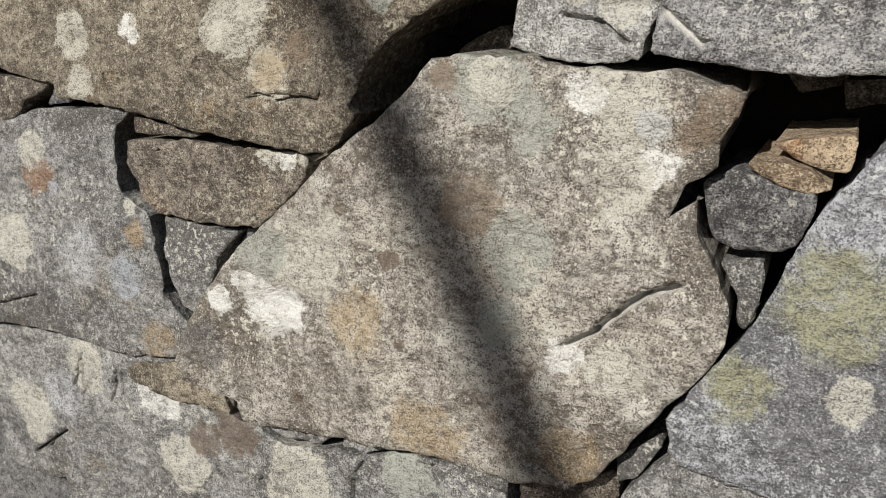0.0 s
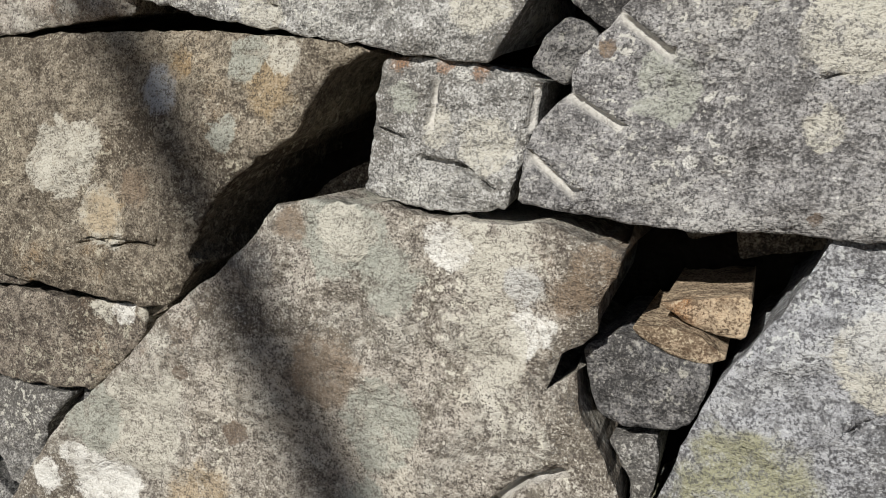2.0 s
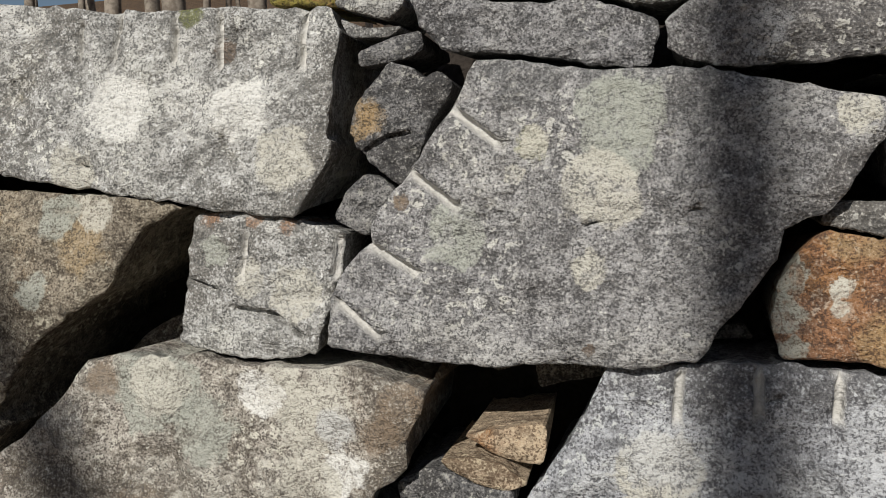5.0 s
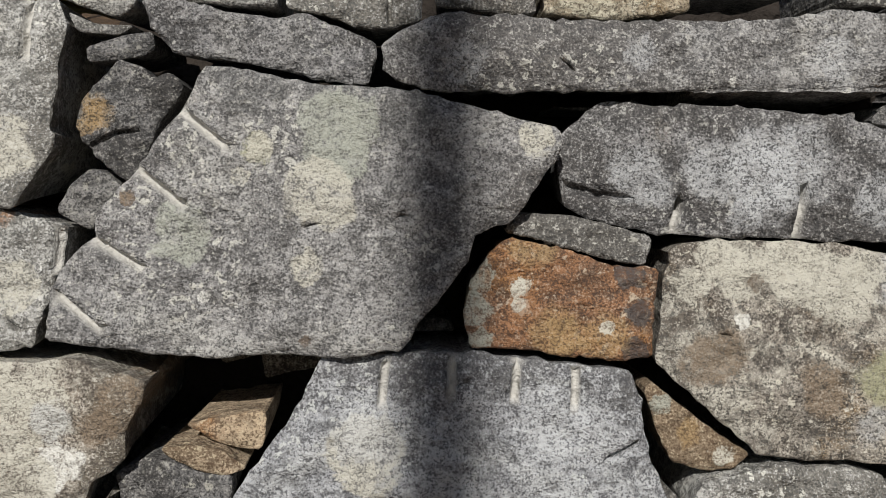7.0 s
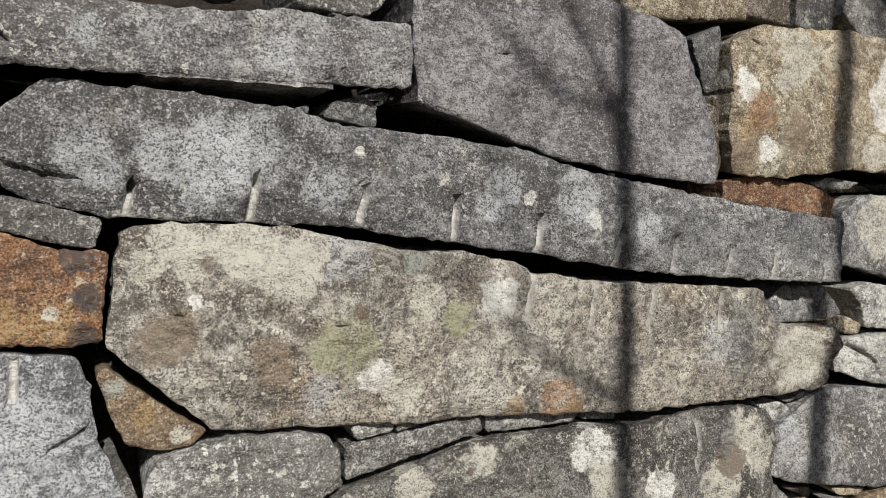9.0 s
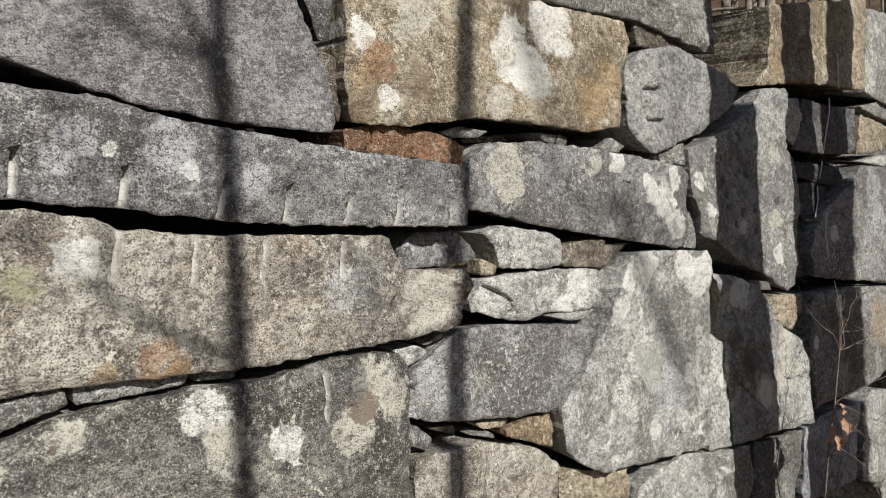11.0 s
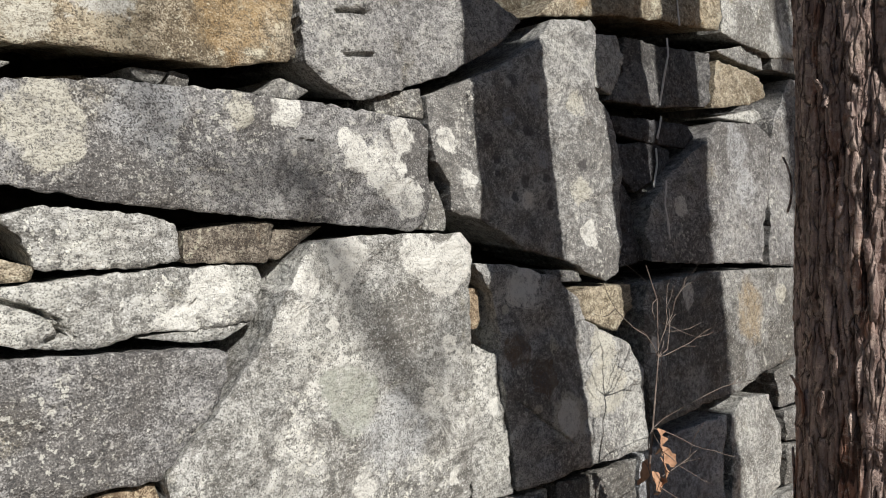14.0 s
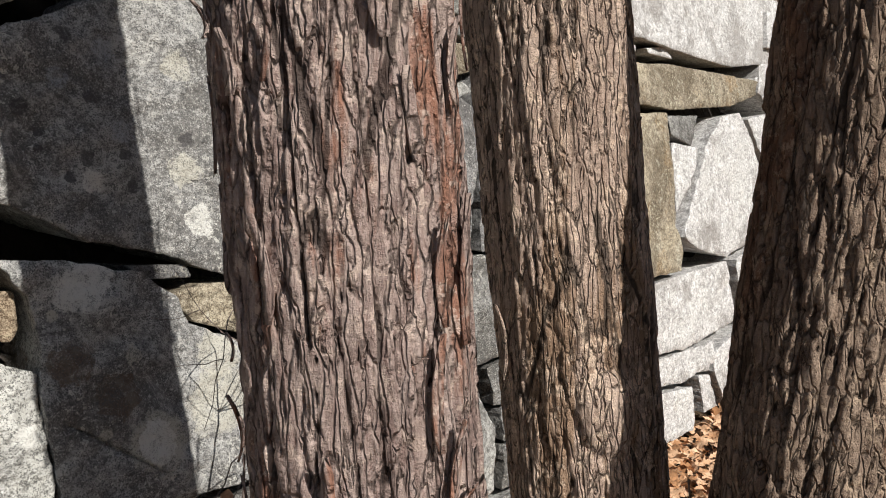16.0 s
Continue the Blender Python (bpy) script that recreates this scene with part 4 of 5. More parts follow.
stone("granite", .015, [(1.753, 1.138), (1.697, 1.105), (1.637, 1.079), (1.627, 1.039), (1.627, 1.004), (1.711, .976), (1.773, .968), (1.925, .946), (2.061, .935), (2.129, .989), (2.176, 1.036), (2.198, 1.102), (2.181, 1.117), (2.06, 1.13), (1.915, 1.149), (1.792, 1.15)], spots=[(1.694, 1.076, .03, "pale"), (1.726, 1.013, .022, "pale")])
stone("pale", 0, [(1.634, 1.092), (1.688, 1.107), (1.701, 1.12), (1.672, 1.135), (1.616, 1.133)])
stone("grey", -.01, [(1.753, 1.136), (1.781, 1.152), (1.732, 1.14), (1.702, 1.127)])
stone("pale", .03, [(2.334, 1.216), (2.244, 1.095), (2.167, 1.027), (2.069, .941), (2.069, .891), (2.077, .844), (2.132, .799), (2.209, .764), (2.371, .745), (2.581, .723), (2.7, .711), (2.737, .839), (2.766, 1.039), (2.795, 1.226), (2.762, 1.255), (2.5, 1.271), (2.38, 1.268)], spots=[(2.7, 1.192, .063, "white"), (2.755, 1.215, .044, "white"), (2.636, 1.233, .042, "white"), (2.453, 1.236, .044, "white"), (2.35, 1.202, .032, "white"), (2.322, 1.144, .029, "white"), (2.404, 1.12, .015, "white"), (2.433, .817, .025, "white"), (2.697, 1.035, .02, "white"), (2.621, .949, .014, "white"), (2.431, .987, .064, "grey"), (2.52, .889, .079, "pale"), (2.661, .771, .017, "white")])
stone("tan", -.01, [(1.848, .932), (1.909, .925), (1.93, .937), (1.875, .947), (1.827, .948)])
stone("flake", 0, [(1.906, .907), (2.06, .849), (2.069, .891), (2.06, .929), (1.989, .932), (1.909, .923)])
stone("grey", -.01, [(1.884, .906), (1.871, .923), (1.807, .929)])
stone("pale", .01, [(.518, 1.111), (.531, 1.053), (.749, 1.067), (.787, 1.085), (.783, 1.133), (.766, 1.16), (.717, 1.165), (.639, 1.17), (.573, 1.159), (.531, 1.145)])
stone("pale", 0, [(.808, 1.146), (.866, 1.153), (.87, 1.169), (.8, 1.167)])
stone("grey", 0, [(.87, 1.152), (.907, 1.157), (.912, 1.169), (.875, 1.171)])
stone("grey", 0, [(.793, 1.088), (.826, 1.096), (.925, 1.118), (1.018, 1.138), (1.013, 1.165), (.945, 1.158), (.87, 1.147), (.793, 1.14)])
stone("grey", -.005, [(1.028, 1.135), (1.107, 1.135), (1.195, 1.137), (1.205, 1.153), (1.107, 1.159), (1.026, 1.159)])
stone("dark", -.01, [(1.213, 1.139), (1.283, 1.132), (1.29, 1.148), (1.213, 1.152)])
stone("mottled", .02, [(.733, .984), (1.599, .856), (1.62, .995), (1.63, 1.089), (1.611, 1.13), (1.568, 1.141), (1.483, 1.145), (1.351, 1.131), (1.23, 1.132), (1.173, 1.131), (1.044, 1.13), (.964, 1.114), (.87, 1.087), (.783, 1.076)], [(1.442, 1.113, 1.437, 1.045, .0052, .014)], spots=[(1.013, 1.1, .028, "sage"), (1.218, 1.097, .037, "white"), (1.24, 1.039, .042, "sage"), (1.35, 1.025, .033, "white"), (1.495, 1.008, .045, "sage"), (1.553, 1.093, .052, "sage"), (.988, 1.086, .006, "brown"), (.897, 1.072, .029, "sage"), (1.579, 1.051, .05, "sage"), (1.513, 1.052, .032, "brown"), (1.502, 1.095, .032, "shade_stain")])
stone("grey", -.005, [(1.62, .949), (1.694, .925), (1.702, .946), (1.662, .979), (1.625, .987)])
stone("lichen", .01, [(1.633, .825), (2.05, .664), (2.072, .81), (1.993, .867), (1.822, .915), (1.644, .919)])
stone("brown", -.02, [(1.777, .933), (1.777, .954), (1.709, .958)])
stone("tan", 0, [(2.064, .659), (2.285, .573), (2.354, .699), (2.332, .741), (2.208, .76), (2.082, .796)])
stone("pale", .015, [(2.339, .553), (2.878, .344), (2.955, .585), (2.938, .652), (2.841, .676), (2.626, .71), (2.488, .703), (2.38, .678)])
stone("grey", 0, [(.439, 1.033), (.525, 1.019), (.518, 1.09), (.504, 1.131), (.452, 1.106)])
stone("sage", .02, [(2.717, 1.487), (2.723, 1.411), (2.758, 1.358), (2.757, 1.3), (2.854, 1.273), (2.974, 1.202), (3.136, 1.157), (3.284, 1.091), (3.347, 1.111), (3.38, 1.235), (3.393, 1.393), (3.373, 1.504), (3.313, 1.581), (3.33, 1.73), (3.313, 1.755), (3.152, 1.739), (3.09, 1.676), (2.939, 1.611), (2.805, 1.566), (2.724, 1.544)], spots=[(3.006, 1.313, .022, "white"), (2.996, 1.356, .014, "dark"), (2.963, 1.32, .012, "dark"), (2.914, 1.409, .012, "dark"), (3.021, 1.474, .015, "dark"), (3.078, 1.359, .011, "dark"), (2.885, 1.45, .015, "dark"), (3.074, 1.404, .023, "blue"), (2.985, 1.589, .015, "dark"), (2.908, 1.374, .009, "dark"), (3.059, 1.562, .023, "blue"), (3.086, 1.298, .012, "dark"), (2.96, 1.503, .019, "blue"), (3.219, 1.385, .015, "dark"), (3.219, 1.539, .03, "sage"), (3.224, 1.219, .031, "white"), (2.764, 1.448, .026, "white"), (2.81, 1.369, .021, "white"), (3.209, 1.323, .034, "sage")])
stone("pale", .01, [(3.325, 1.59), (3.402, 1.568), (3.484, 1.668), (3.461, 1.732), (3.337, 1.726)])
stone("sage", .02, [(2.856, 1.112), (2.862, 1.031), (2.845, .94), (2.849, .791), (2.851, .686), (3.112, .669), (3.345, .658), (3.359, .762), (3.38, .853), (3.335, .924), (3.158, 1.014), (3.143, 1.068), (3.079, 1.127), (2.922, 1.172), (2.807, 1.185)], [(2.888, .877, 3.05, .742, .002, .006)], spots=[(2.958, 1.135, 0.052, "white"), (3.042, 0.809, 0.055, "sage"), (2.923, 1.107, 0.027, "white"), (2.977, 1.144, .038, "white"), (3.025, .979, .019, "sage"), (3.049, .801, .035, "white"), (2.949, .841, .012, "sage"), (3.206, .85, .07, "sage"), (3.209, .945, .053, "sage"), (2.908, .989, .041, "brown"), (2.983, .907, .042, "brown"), (2.89, 1.074, .01, "sage")])
stone("pale", .01, [(2.725, .822), (2.716, .696), (2.835, .685), (2.845, .792), (2.848, .98), (2.776, 1.018)], spots=[(2.818, .88, .021, "white"), (2.831, .931, .008, "white")])
stone("flake", -.03, [(2.787, 1.045), (2.831, 1.036), (2.846, 1.06), (2.848, 1.124), (2.803, 1.13)])
stone("tan", 0, [(3.184, 1.01), (3.313, .959), (3.399, 1.01), (3.398, 1.071), (3.226, 1.082), (3.139, 1.076)])
stone("dark", -.01, [(3.088, 1.111), (3.203, 1.1), (3.195, 1.128), (3.057, 1.144)])
stone("grey", -.03, [(3.292, .929), (3.365, .856), (3.379, .917), (3.23, .969)])
stone("tan", .02, [(3.478, 1.785), (4.04, 1.799), (4.128, 2.164), (3.274, 2.021), (3.233, 1.814), (3.106, 1.744)], spots=[(3.302, 1.821, .036, "ochre")])
stone("pale", .02, [(4.424, 1.738), (4.657, 1.747), (5.082, 1.786), (5.533, 1.8), (5.593, 2.144), (4.776, 2.056), (4.711, 2.152), (4.148, 2.135), (4.065, 1.792)])
stone("dark", 0, [(3.486, 1.636), (3.378, 1.555), (3.633, 1.544), (3.928, 1.554), (3.987, 1.583), (4.011, 1.725), (3.709, 1.724), (3.508, 1.735)])
stone("tan", 0, [(3.955, 1.549), (4.23, 1.57), (4.381, 1.604), (4.351, 1.67), (4.035, 1.707)])
stone("grey", 0, [(4.093, 1.72), (4.356, 1.691), (4.371, 1.747), (4.284, 1.776), (4.034, 1.736)])
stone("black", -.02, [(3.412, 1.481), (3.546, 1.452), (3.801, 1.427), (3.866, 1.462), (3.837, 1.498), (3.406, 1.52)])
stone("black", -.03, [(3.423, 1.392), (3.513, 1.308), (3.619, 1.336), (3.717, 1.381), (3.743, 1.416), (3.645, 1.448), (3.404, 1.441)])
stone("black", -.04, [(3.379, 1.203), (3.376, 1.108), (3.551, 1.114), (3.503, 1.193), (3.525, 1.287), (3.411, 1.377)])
stone("granite", .01, [(3.664, 1.352), (3.561, 1.272), (3.519, 1.192), (3.535, 1.116), (3.774, 1.085), (4.164, 1.05), (4.217, 1.213), (4.305, 1.45), (4.212, 1.502), (3.956, 1.508), (3.862, 1.444)], spots=[(3.708, 1.260, 0.032, "white"), (4.051, 1.430, 0.063, "pale"), (4.097, 1.303, 0.056, "pale")])
stone("granite", .01, [(4.259, 1.21), (4.234, 1.033), (4.699, .994), (4.89, 1.664), (4.563, 1.673), (4.365, 1.511)], [(4.552, 1.576, 4.478, 1.407, .003, .01)])
stone("pale", 0, [(4.236, 1.506), (4.312, 1.527), (4.272, 1.555), (3.989, 1.523)])
stone("grey", .01, [(4.417, 1.698), (4.584, 1.689), (4.897, 1.687), (4.919, 1.757), (4.575, 1.753), (4.424, 1.76)])
stone("grey", .015, [(3.416, .975), (3.403, .849), (3.404, .685), (3.678, .693), (3.909, .681), (4.088, .702), (4.332, .716), (4.608, .732), (4.683, .98), (4.177, 1.029), (3.768, 1.061), (3.459, 1.066)], spots=[(4.036, 0.911, 0.095, "tan"), (3.649, 1.006, 0.038, "white"), (3.460, 0.902, 0.022, "white"), (4.275, 0.934, 0.035, "sage")])
stone("pale", .01, [(3.805, .486), (3.782, .349), (3.976, .287), (4.123, .325), (4.174, .507), (4.113, .625), (3.944, .655), (3.84, .622)])
stone("cool", 0, [(3.301, .369), (3.756, .354), (3.826, .629), (3.593, .641), (3.345, .631)])
stone("grey", 0, [(4.199, .561), (4.493, .539), (4.54, .696), (4.176, .685)])
stone("grey", 0, [(4.216, .448), (4.452, .4), (4.486, .515), (4.219, .547)])
stone("grey", 0, [(4.177, .309), (4.417, .284), (4.448, .389), (4.213, .439)])
stone("pale", 0, [(4.021, .125), (4.421, .115), (4.464, .256), (4.162, .29), (3.972, .273)])
stone("pale", .005, [(2.604, .556), (2.791, .489), (2.945, .49), (2.96, .658), (2.847, .668), (2.685, .69)])
stone("grey", 0, [(2.975, .437), (3.209, .355), (3.307, .489), (3.328, .624), (3.007, .651)])
stone("sunlit", .02, [(5.626, 1.8), (6.064, 1.77), (6.777, 1.743), (7.627, 1.821), (7.779, 2.053), (8.299, 2.682), (5.362, 2.17), (5.255, 1.814)])
stone("sunlit", 0, [(5.274, 1.712), (5.575, 1.73), (5.606, 1.774), (5.289, 1.76)])
stone("sunlit", 0, [(5.728, 1.746), (5.984, 1.738), (5.902, 1.792), (5.706, 1.769)])
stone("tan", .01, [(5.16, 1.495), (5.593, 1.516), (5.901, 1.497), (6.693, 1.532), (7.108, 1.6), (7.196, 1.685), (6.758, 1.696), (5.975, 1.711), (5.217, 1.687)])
stone("sunlit", 0, [(7.277, 1.622), (7.464, 1.507), (7.614, 1.792), (7.236, 1.703)])
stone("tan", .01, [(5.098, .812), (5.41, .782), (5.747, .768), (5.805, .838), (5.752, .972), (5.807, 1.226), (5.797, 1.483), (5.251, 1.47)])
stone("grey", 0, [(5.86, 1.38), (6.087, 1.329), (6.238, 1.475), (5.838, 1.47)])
stone("sunlit", 0, [(5.813, 1.148), (5.803, 1.024), (6.027, 1.163), (6.18, 1.317), (5.863, 1.348)])
stone("sunlit", .02, [(5.977, 1.085), (5.799, .916), (5.949, .847), (6.305, .763), (6.925, .8), (7.083, 1.045), (6.986, 1.308), (6.771, 1.497), (6.495, 1.472), (6.195, 1.316)])
stone("sunlit", .01, [(5.054, .51), (5.661, .43), (6.341, .421), (6.419, .441), (6.379, .734), (5.403, .76), (5.14, .783)])
stone("sunlit", 0, [(5.016, .387), (5.611, .29), (6.029, .298), (6.003, .391), (5.355, .443), (5.048, .489)])
stone("sunlit", .01, [(5.037, .134), (5.664, .063), (5.714, .105), (5.698, .251), (5.34, .311), (5.059, .365)])
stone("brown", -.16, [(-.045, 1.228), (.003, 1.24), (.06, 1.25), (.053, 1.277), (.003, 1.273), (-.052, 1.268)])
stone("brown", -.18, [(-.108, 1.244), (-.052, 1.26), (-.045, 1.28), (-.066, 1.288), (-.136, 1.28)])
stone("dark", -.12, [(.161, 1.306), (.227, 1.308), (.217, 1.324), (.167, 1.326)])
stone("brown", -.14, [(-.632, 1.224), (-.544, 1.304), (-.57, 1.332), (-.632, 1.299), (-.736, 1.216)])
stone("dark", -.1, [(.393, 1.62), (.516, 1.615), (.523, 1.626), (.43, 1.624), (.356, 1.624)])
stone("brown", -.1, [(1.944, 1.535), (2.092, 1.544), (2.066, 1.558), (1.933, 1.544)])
stone("mossy", -.015, [(1.634, 1.289), (1.655, 1.283), (1.652, 1.313), (1.634, 1.317), (1.62, 1.308)])
stone("umber", .01, [(-1.317, .614), (-1.202, .592), (-1.109, .597), (-1.036, .599), (-1.05, .645), (-1.132, .65), (-1.122, .664), (-1.144, .681), (-1.298, .649)])
stone("grey", .006, [(-.529, .613), (-.446, .61), (-.448, .632), (-.489, .638), (-.547, .636)])
stone("sunlit", 0, [(7.227, 1.624), (7.492, 1.518), (7.776, 1.454), (8.133, 1.606), (8.071, 1.882), (7.405, 1.881)])
stone("sunlit", .01, [(7.425, 1.9), (8.112, 1.877), (9.241, 1.872), (9.474, 2.121), (8.38, 2.127), (7.548, 2.134)])
stone("sunlit", 0, [(8.115, 1.82), (8.164, 1.607), (8.156, 1.434), (8.682, 1.337), (9.136, 1.783), (8.172, 1.846)])
stone("sunlit", .01, [(7.09, 1.271), (7.272, 1.043), (7.402, .946), (7.944, .96), (8.066, 1.433), (7.636, 1.381), (7.337, 1.498), (6.92, 1.463)])
stone("sunlit", 0, [(8.021, .902), (8.296, .914), (8.632, 1.239), (8.222, 1.411)])
stone("sunlit", 0, [(7.372, .851), (7.872, .842), (7.979, .909), (7.619, .905), (7.405, .925)])
stone("sunlit", .01, [(6.483, .576), (6.566, .442), (6.719, .388), (7.434, .333), (7.75, .528), (8.035, .806), (7.223, .823), (6.477, .73)])
stone("sunlit", 0, [(5.957, .265), (6.076, .05), (6.25, -.007), (6.983, -.069), (7.172, .075), (7.401, .29), (6.677, .364), (6.12, .366), (5.986, .343)])
stone("sunlit", 0, [(5.809, .101), (5.973, .091), (5.92, .254), (5.797, .277)])
stone("sunlit", 0, [(5.795, .293), (5.92, .273), (6.026, .363), (6.03, .395), (5.824, .396)])



def fill_courses():
    """Low courses under the blocks, and the stretches behind the trunks and further on."""
    rng = random.Random(5)

    def row(x, end, low, high, size, looks=("grey", "pale", "granite", "lichen")):
        a, slope = 0.0, 0.0
        while x < end:
            w = size * rng.uniform(0.55, 1.6)
            j = lambda s=0.014: rng.uniform(-s, s)
            b2 = j(0.035)
            stone(rng.choice(looks), j(0.012), [(x + j(), low + 0.012), (x + w * rng.uniform(0.3, 0.7), low + j()), (x + w - 0.016 + b2, low + 0.01 + j()), (x + w - 0.014 + j(0.03), (low + high) / 2), (x + w - 0.016 + j(0.03), high - 0.012 + j()), (x + w * rng.uniform(0.3, 0.7), high + j(0.02)), (x + a + j(), high - 0.01 + j())])
            x, a = x + w, j(0.02)
    row(-0.42, 2.3, 0.27, 0.49, 0.45)
    row(-0.5, 2.6, 0.03, 0.25, 0.55)
    row(0.05, 0.45, 0.5, 0.71, 0.42)
    row(0.5, 1.6, 0.5, 0.83, 0.5)
    row(1.65, 2.05, 0.5, 0.65, 0.4)
    row(2.6, 4.9, 0.0, 0.1, 0.5)
    row(4.58, 5.0, 0.32, 0.66, 0.4)
    row(4.72, 5.03, 0.68, 0.97, 0.3)
    row(4.93, 5.08, 1.0, 1.66, 0.2)
    light = ("sunlit", "sunlit", "pale", "tan")
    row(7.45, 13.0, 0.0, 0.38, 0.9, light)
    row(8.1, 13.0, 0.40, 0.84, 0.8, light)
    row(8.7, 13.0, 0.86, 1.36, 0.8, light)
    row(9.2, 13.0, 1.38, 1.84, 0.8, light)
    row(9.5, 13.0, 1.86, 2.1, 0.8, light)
    row(-2.0, -1.25, 1.52, 1.76, 0.4)


fill_courses()


# ---- trees ----
def trunk(name, material, x, y, r, height, fine=2.3, lean=(0.0, 0.0), seed=1, flare=0.25, ridge=0.011, plates=24.0, long=6.0, label="", parent=None, bend=None, knots=()):
    """A tapered trunk with bark in relief: long ridges, furrows between, plates with broken ends."""
    base = ground_height(x, y) - 0.06
    around = max(16, int(2 * math.pi * r / 0.0033)) if fine else 14
    zs = list(np.arange(0, fine, 0.0062)) if fine else []
    z = fine
    while z < height:
        zs.append(z)
        z += 0.25
    zs.append(height)
    verts, furrow = [], []
    for z in zs:
        swell = flare * math.exp(-z / 0.28)
        rz = r * (1.0 + swell) * (1 - 0.55 * max(0.0, z - 1.5) / height)
        cx, cy = x + lean[0] * z, y + lean[1] * z
        if bend:
            cx -= bend[0] * bend[2] * math.log(math.cosh((z - bend[1]) / bend[2]))
        for k in range(around):
            a = 2 * math.pi * k / around
            ca, sa = math.cos(a), math.sin(a)
            f = 1.0
            d = 0.03 * r * noise.noise((ca * 2, sa * 2, z * 2 + seed))
            if fine and z <= fine:
                wx, wy = ca * r, sa * r
                warp = 0.007 * noise.noise((wx * 9, wy * 9, z * 4 + seed)) + 0.0025 * noise.noise((wx * 30, wy * 30, z * 22))
                at = Vector(((wx + warp) * plates, (wy + warp) * plates, z * long + seed * 7))
                near, cells = noise.voronoi(at)
                g = max(0.0, 1 - (near[1] - near[0]) * (9.0 + 9.0 * abs(noise.noise((wx * 12, wy * 12, z * 2.2)))))
                tone = noise.cell(cells[0] * 3.7)
                lift = (cells[0].z - at.z) * 0.5
                near2, cells2 = noise.voronoi(Vector((at.x * 2.3, at.y * 2.3, at.z * 2.9)))
                g2 = max(0.0, 1 - (near2[1] - near2[0]) * 9.0)
                s = noise.noise((wx * 150, wy * 150, z * 45))
                long_at = Vector(((wx + warp) * plates * 0.42, (wy + warp) * plates * 0.42, z * long * 0.30 + seed))
                near3 = noise.voronoi(long_at)[0]
                g3 = max(0.0, 1 - (near3[1] - near3[0]) * 15.0)
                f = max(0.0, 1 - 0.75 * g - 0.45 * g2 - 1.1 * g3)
                calm = 1.0
                for ka, kz, kw, kh, lift_k, even in knots:
                    q = (((a - ka) * r) / kw) ** 2 + ((z - kz) / kh) ** 2
                    if q < 6:
                        d += lift_k * math.exp(-q) - 0.4 * abs(lift_k) * math.exp(-((math.sqrt(q) - 1.25) / 0.18) ** 2)
                        calm *= 1 - even * math.exp(-q * q)
                f = 1 - (1 - f) * calm
                d += calm * ridge * (0.9 * (f - 0.6) + 0.55 * tone + 0.30 * lift + 0.28 * noise.cell(cells2[0] * 5.1)) + 0.0016 * s
            verts.append((cx + ca * (rz + d), cy + sa * (rz + d), base + z))
            furrow.append(f)
    rows = len(zs)
    faces = [(j * around + i, j * around + (i + 1) % around, (j + 1) * around + (i + 1) % around, (j + 1) * around + i) for j in range(rows - 1) for i in range(around)]
    faces.append(tuple(range((rows - 1) * around, rows * around)))
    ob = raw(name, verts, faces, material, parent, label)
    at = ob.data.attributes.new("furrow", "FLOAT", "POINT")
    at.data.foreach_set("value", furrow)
    return ob


def tube(points, radii, sides=6):
    """Vertices and faces of a bent, tapered rod."""
    verts, faces = [], []
    for k, (p, r) in enumerate(zip(points, radii)):
        a = Vector(points[max(k - 1, 0)])
        b = Vector(points[min(k + 1, len(points) - 1)])
        d = (b - a).normalized()
        u = d.orthogonal().normalized()
        v = d.cross(u)
        for s in range(sides):
            w = 2 * math.pi * s / sides
            verts.append(tuple(Vector(p) + (u * math.cos(w) + v * math.sin(w)) * r))
    for k in range(len(points) - 1):
        for s in range(sides):
            faces.append((k * sides + s, k * sides + (s + 1) % sides, (k + 1) * sides + (s + 1) % sides, (k + 1) * sides + s))
    return verts, faces


def rod(name, points, radii, material, parent=None, label="", sides=6):
    v, f = tube(points, radii, sides)
    return raw(name, v, f, material, parent, label)


def wander(start, way, size, count, rng, bend=0.25):
    p, d, out = Vector(start), Vector(way).normalized(), [tuple(start)]
    for _ in range(count):
        d = (d + Vector((rng.uniform(-1, 1), rng.uniform(-1, 1), rng.uniform(-1, 1))) * bend).normalized()
        p = p + d * size / count
        out.append(tuple(p))
    return out


def limbs(thing, x, y, r, low, high, count, rng, material, lean=(0, 0), reach=1.6):
    base = ground_height(x, y)
    for k in range(count):
        z = rng.uniform(low, high)
        a = rng.uniform(0, 2 * math.pi)
        way = (math.cos(a), math.sin(a), rng.uniform(0.5, 1.3))
        pts = wander((x + lean[0] * z, y + lean[1] * z, base + z), way, reach * rng.uniform(0.6, 1.2), 9, rng, 0.22)
        limb = rod("limb", pts, [r * 0.3 * (1 - i / 10.5) + 0.002 for i in range(10)], material, thing)
        for m in (3, 5, 7):
            way2 = Vector(way) + Vector((rng.uniform(-1, 1), rng.uniform(-1, 1), rng.uniform(-0.2, 0.8)))
            rod("twig", wander(pts[m], way2, reach * 0.4, 6, rng, 0.3), [r * 0.10 * (1 - i / 7.5) + 0.001 for i in range(7)], material, limb)


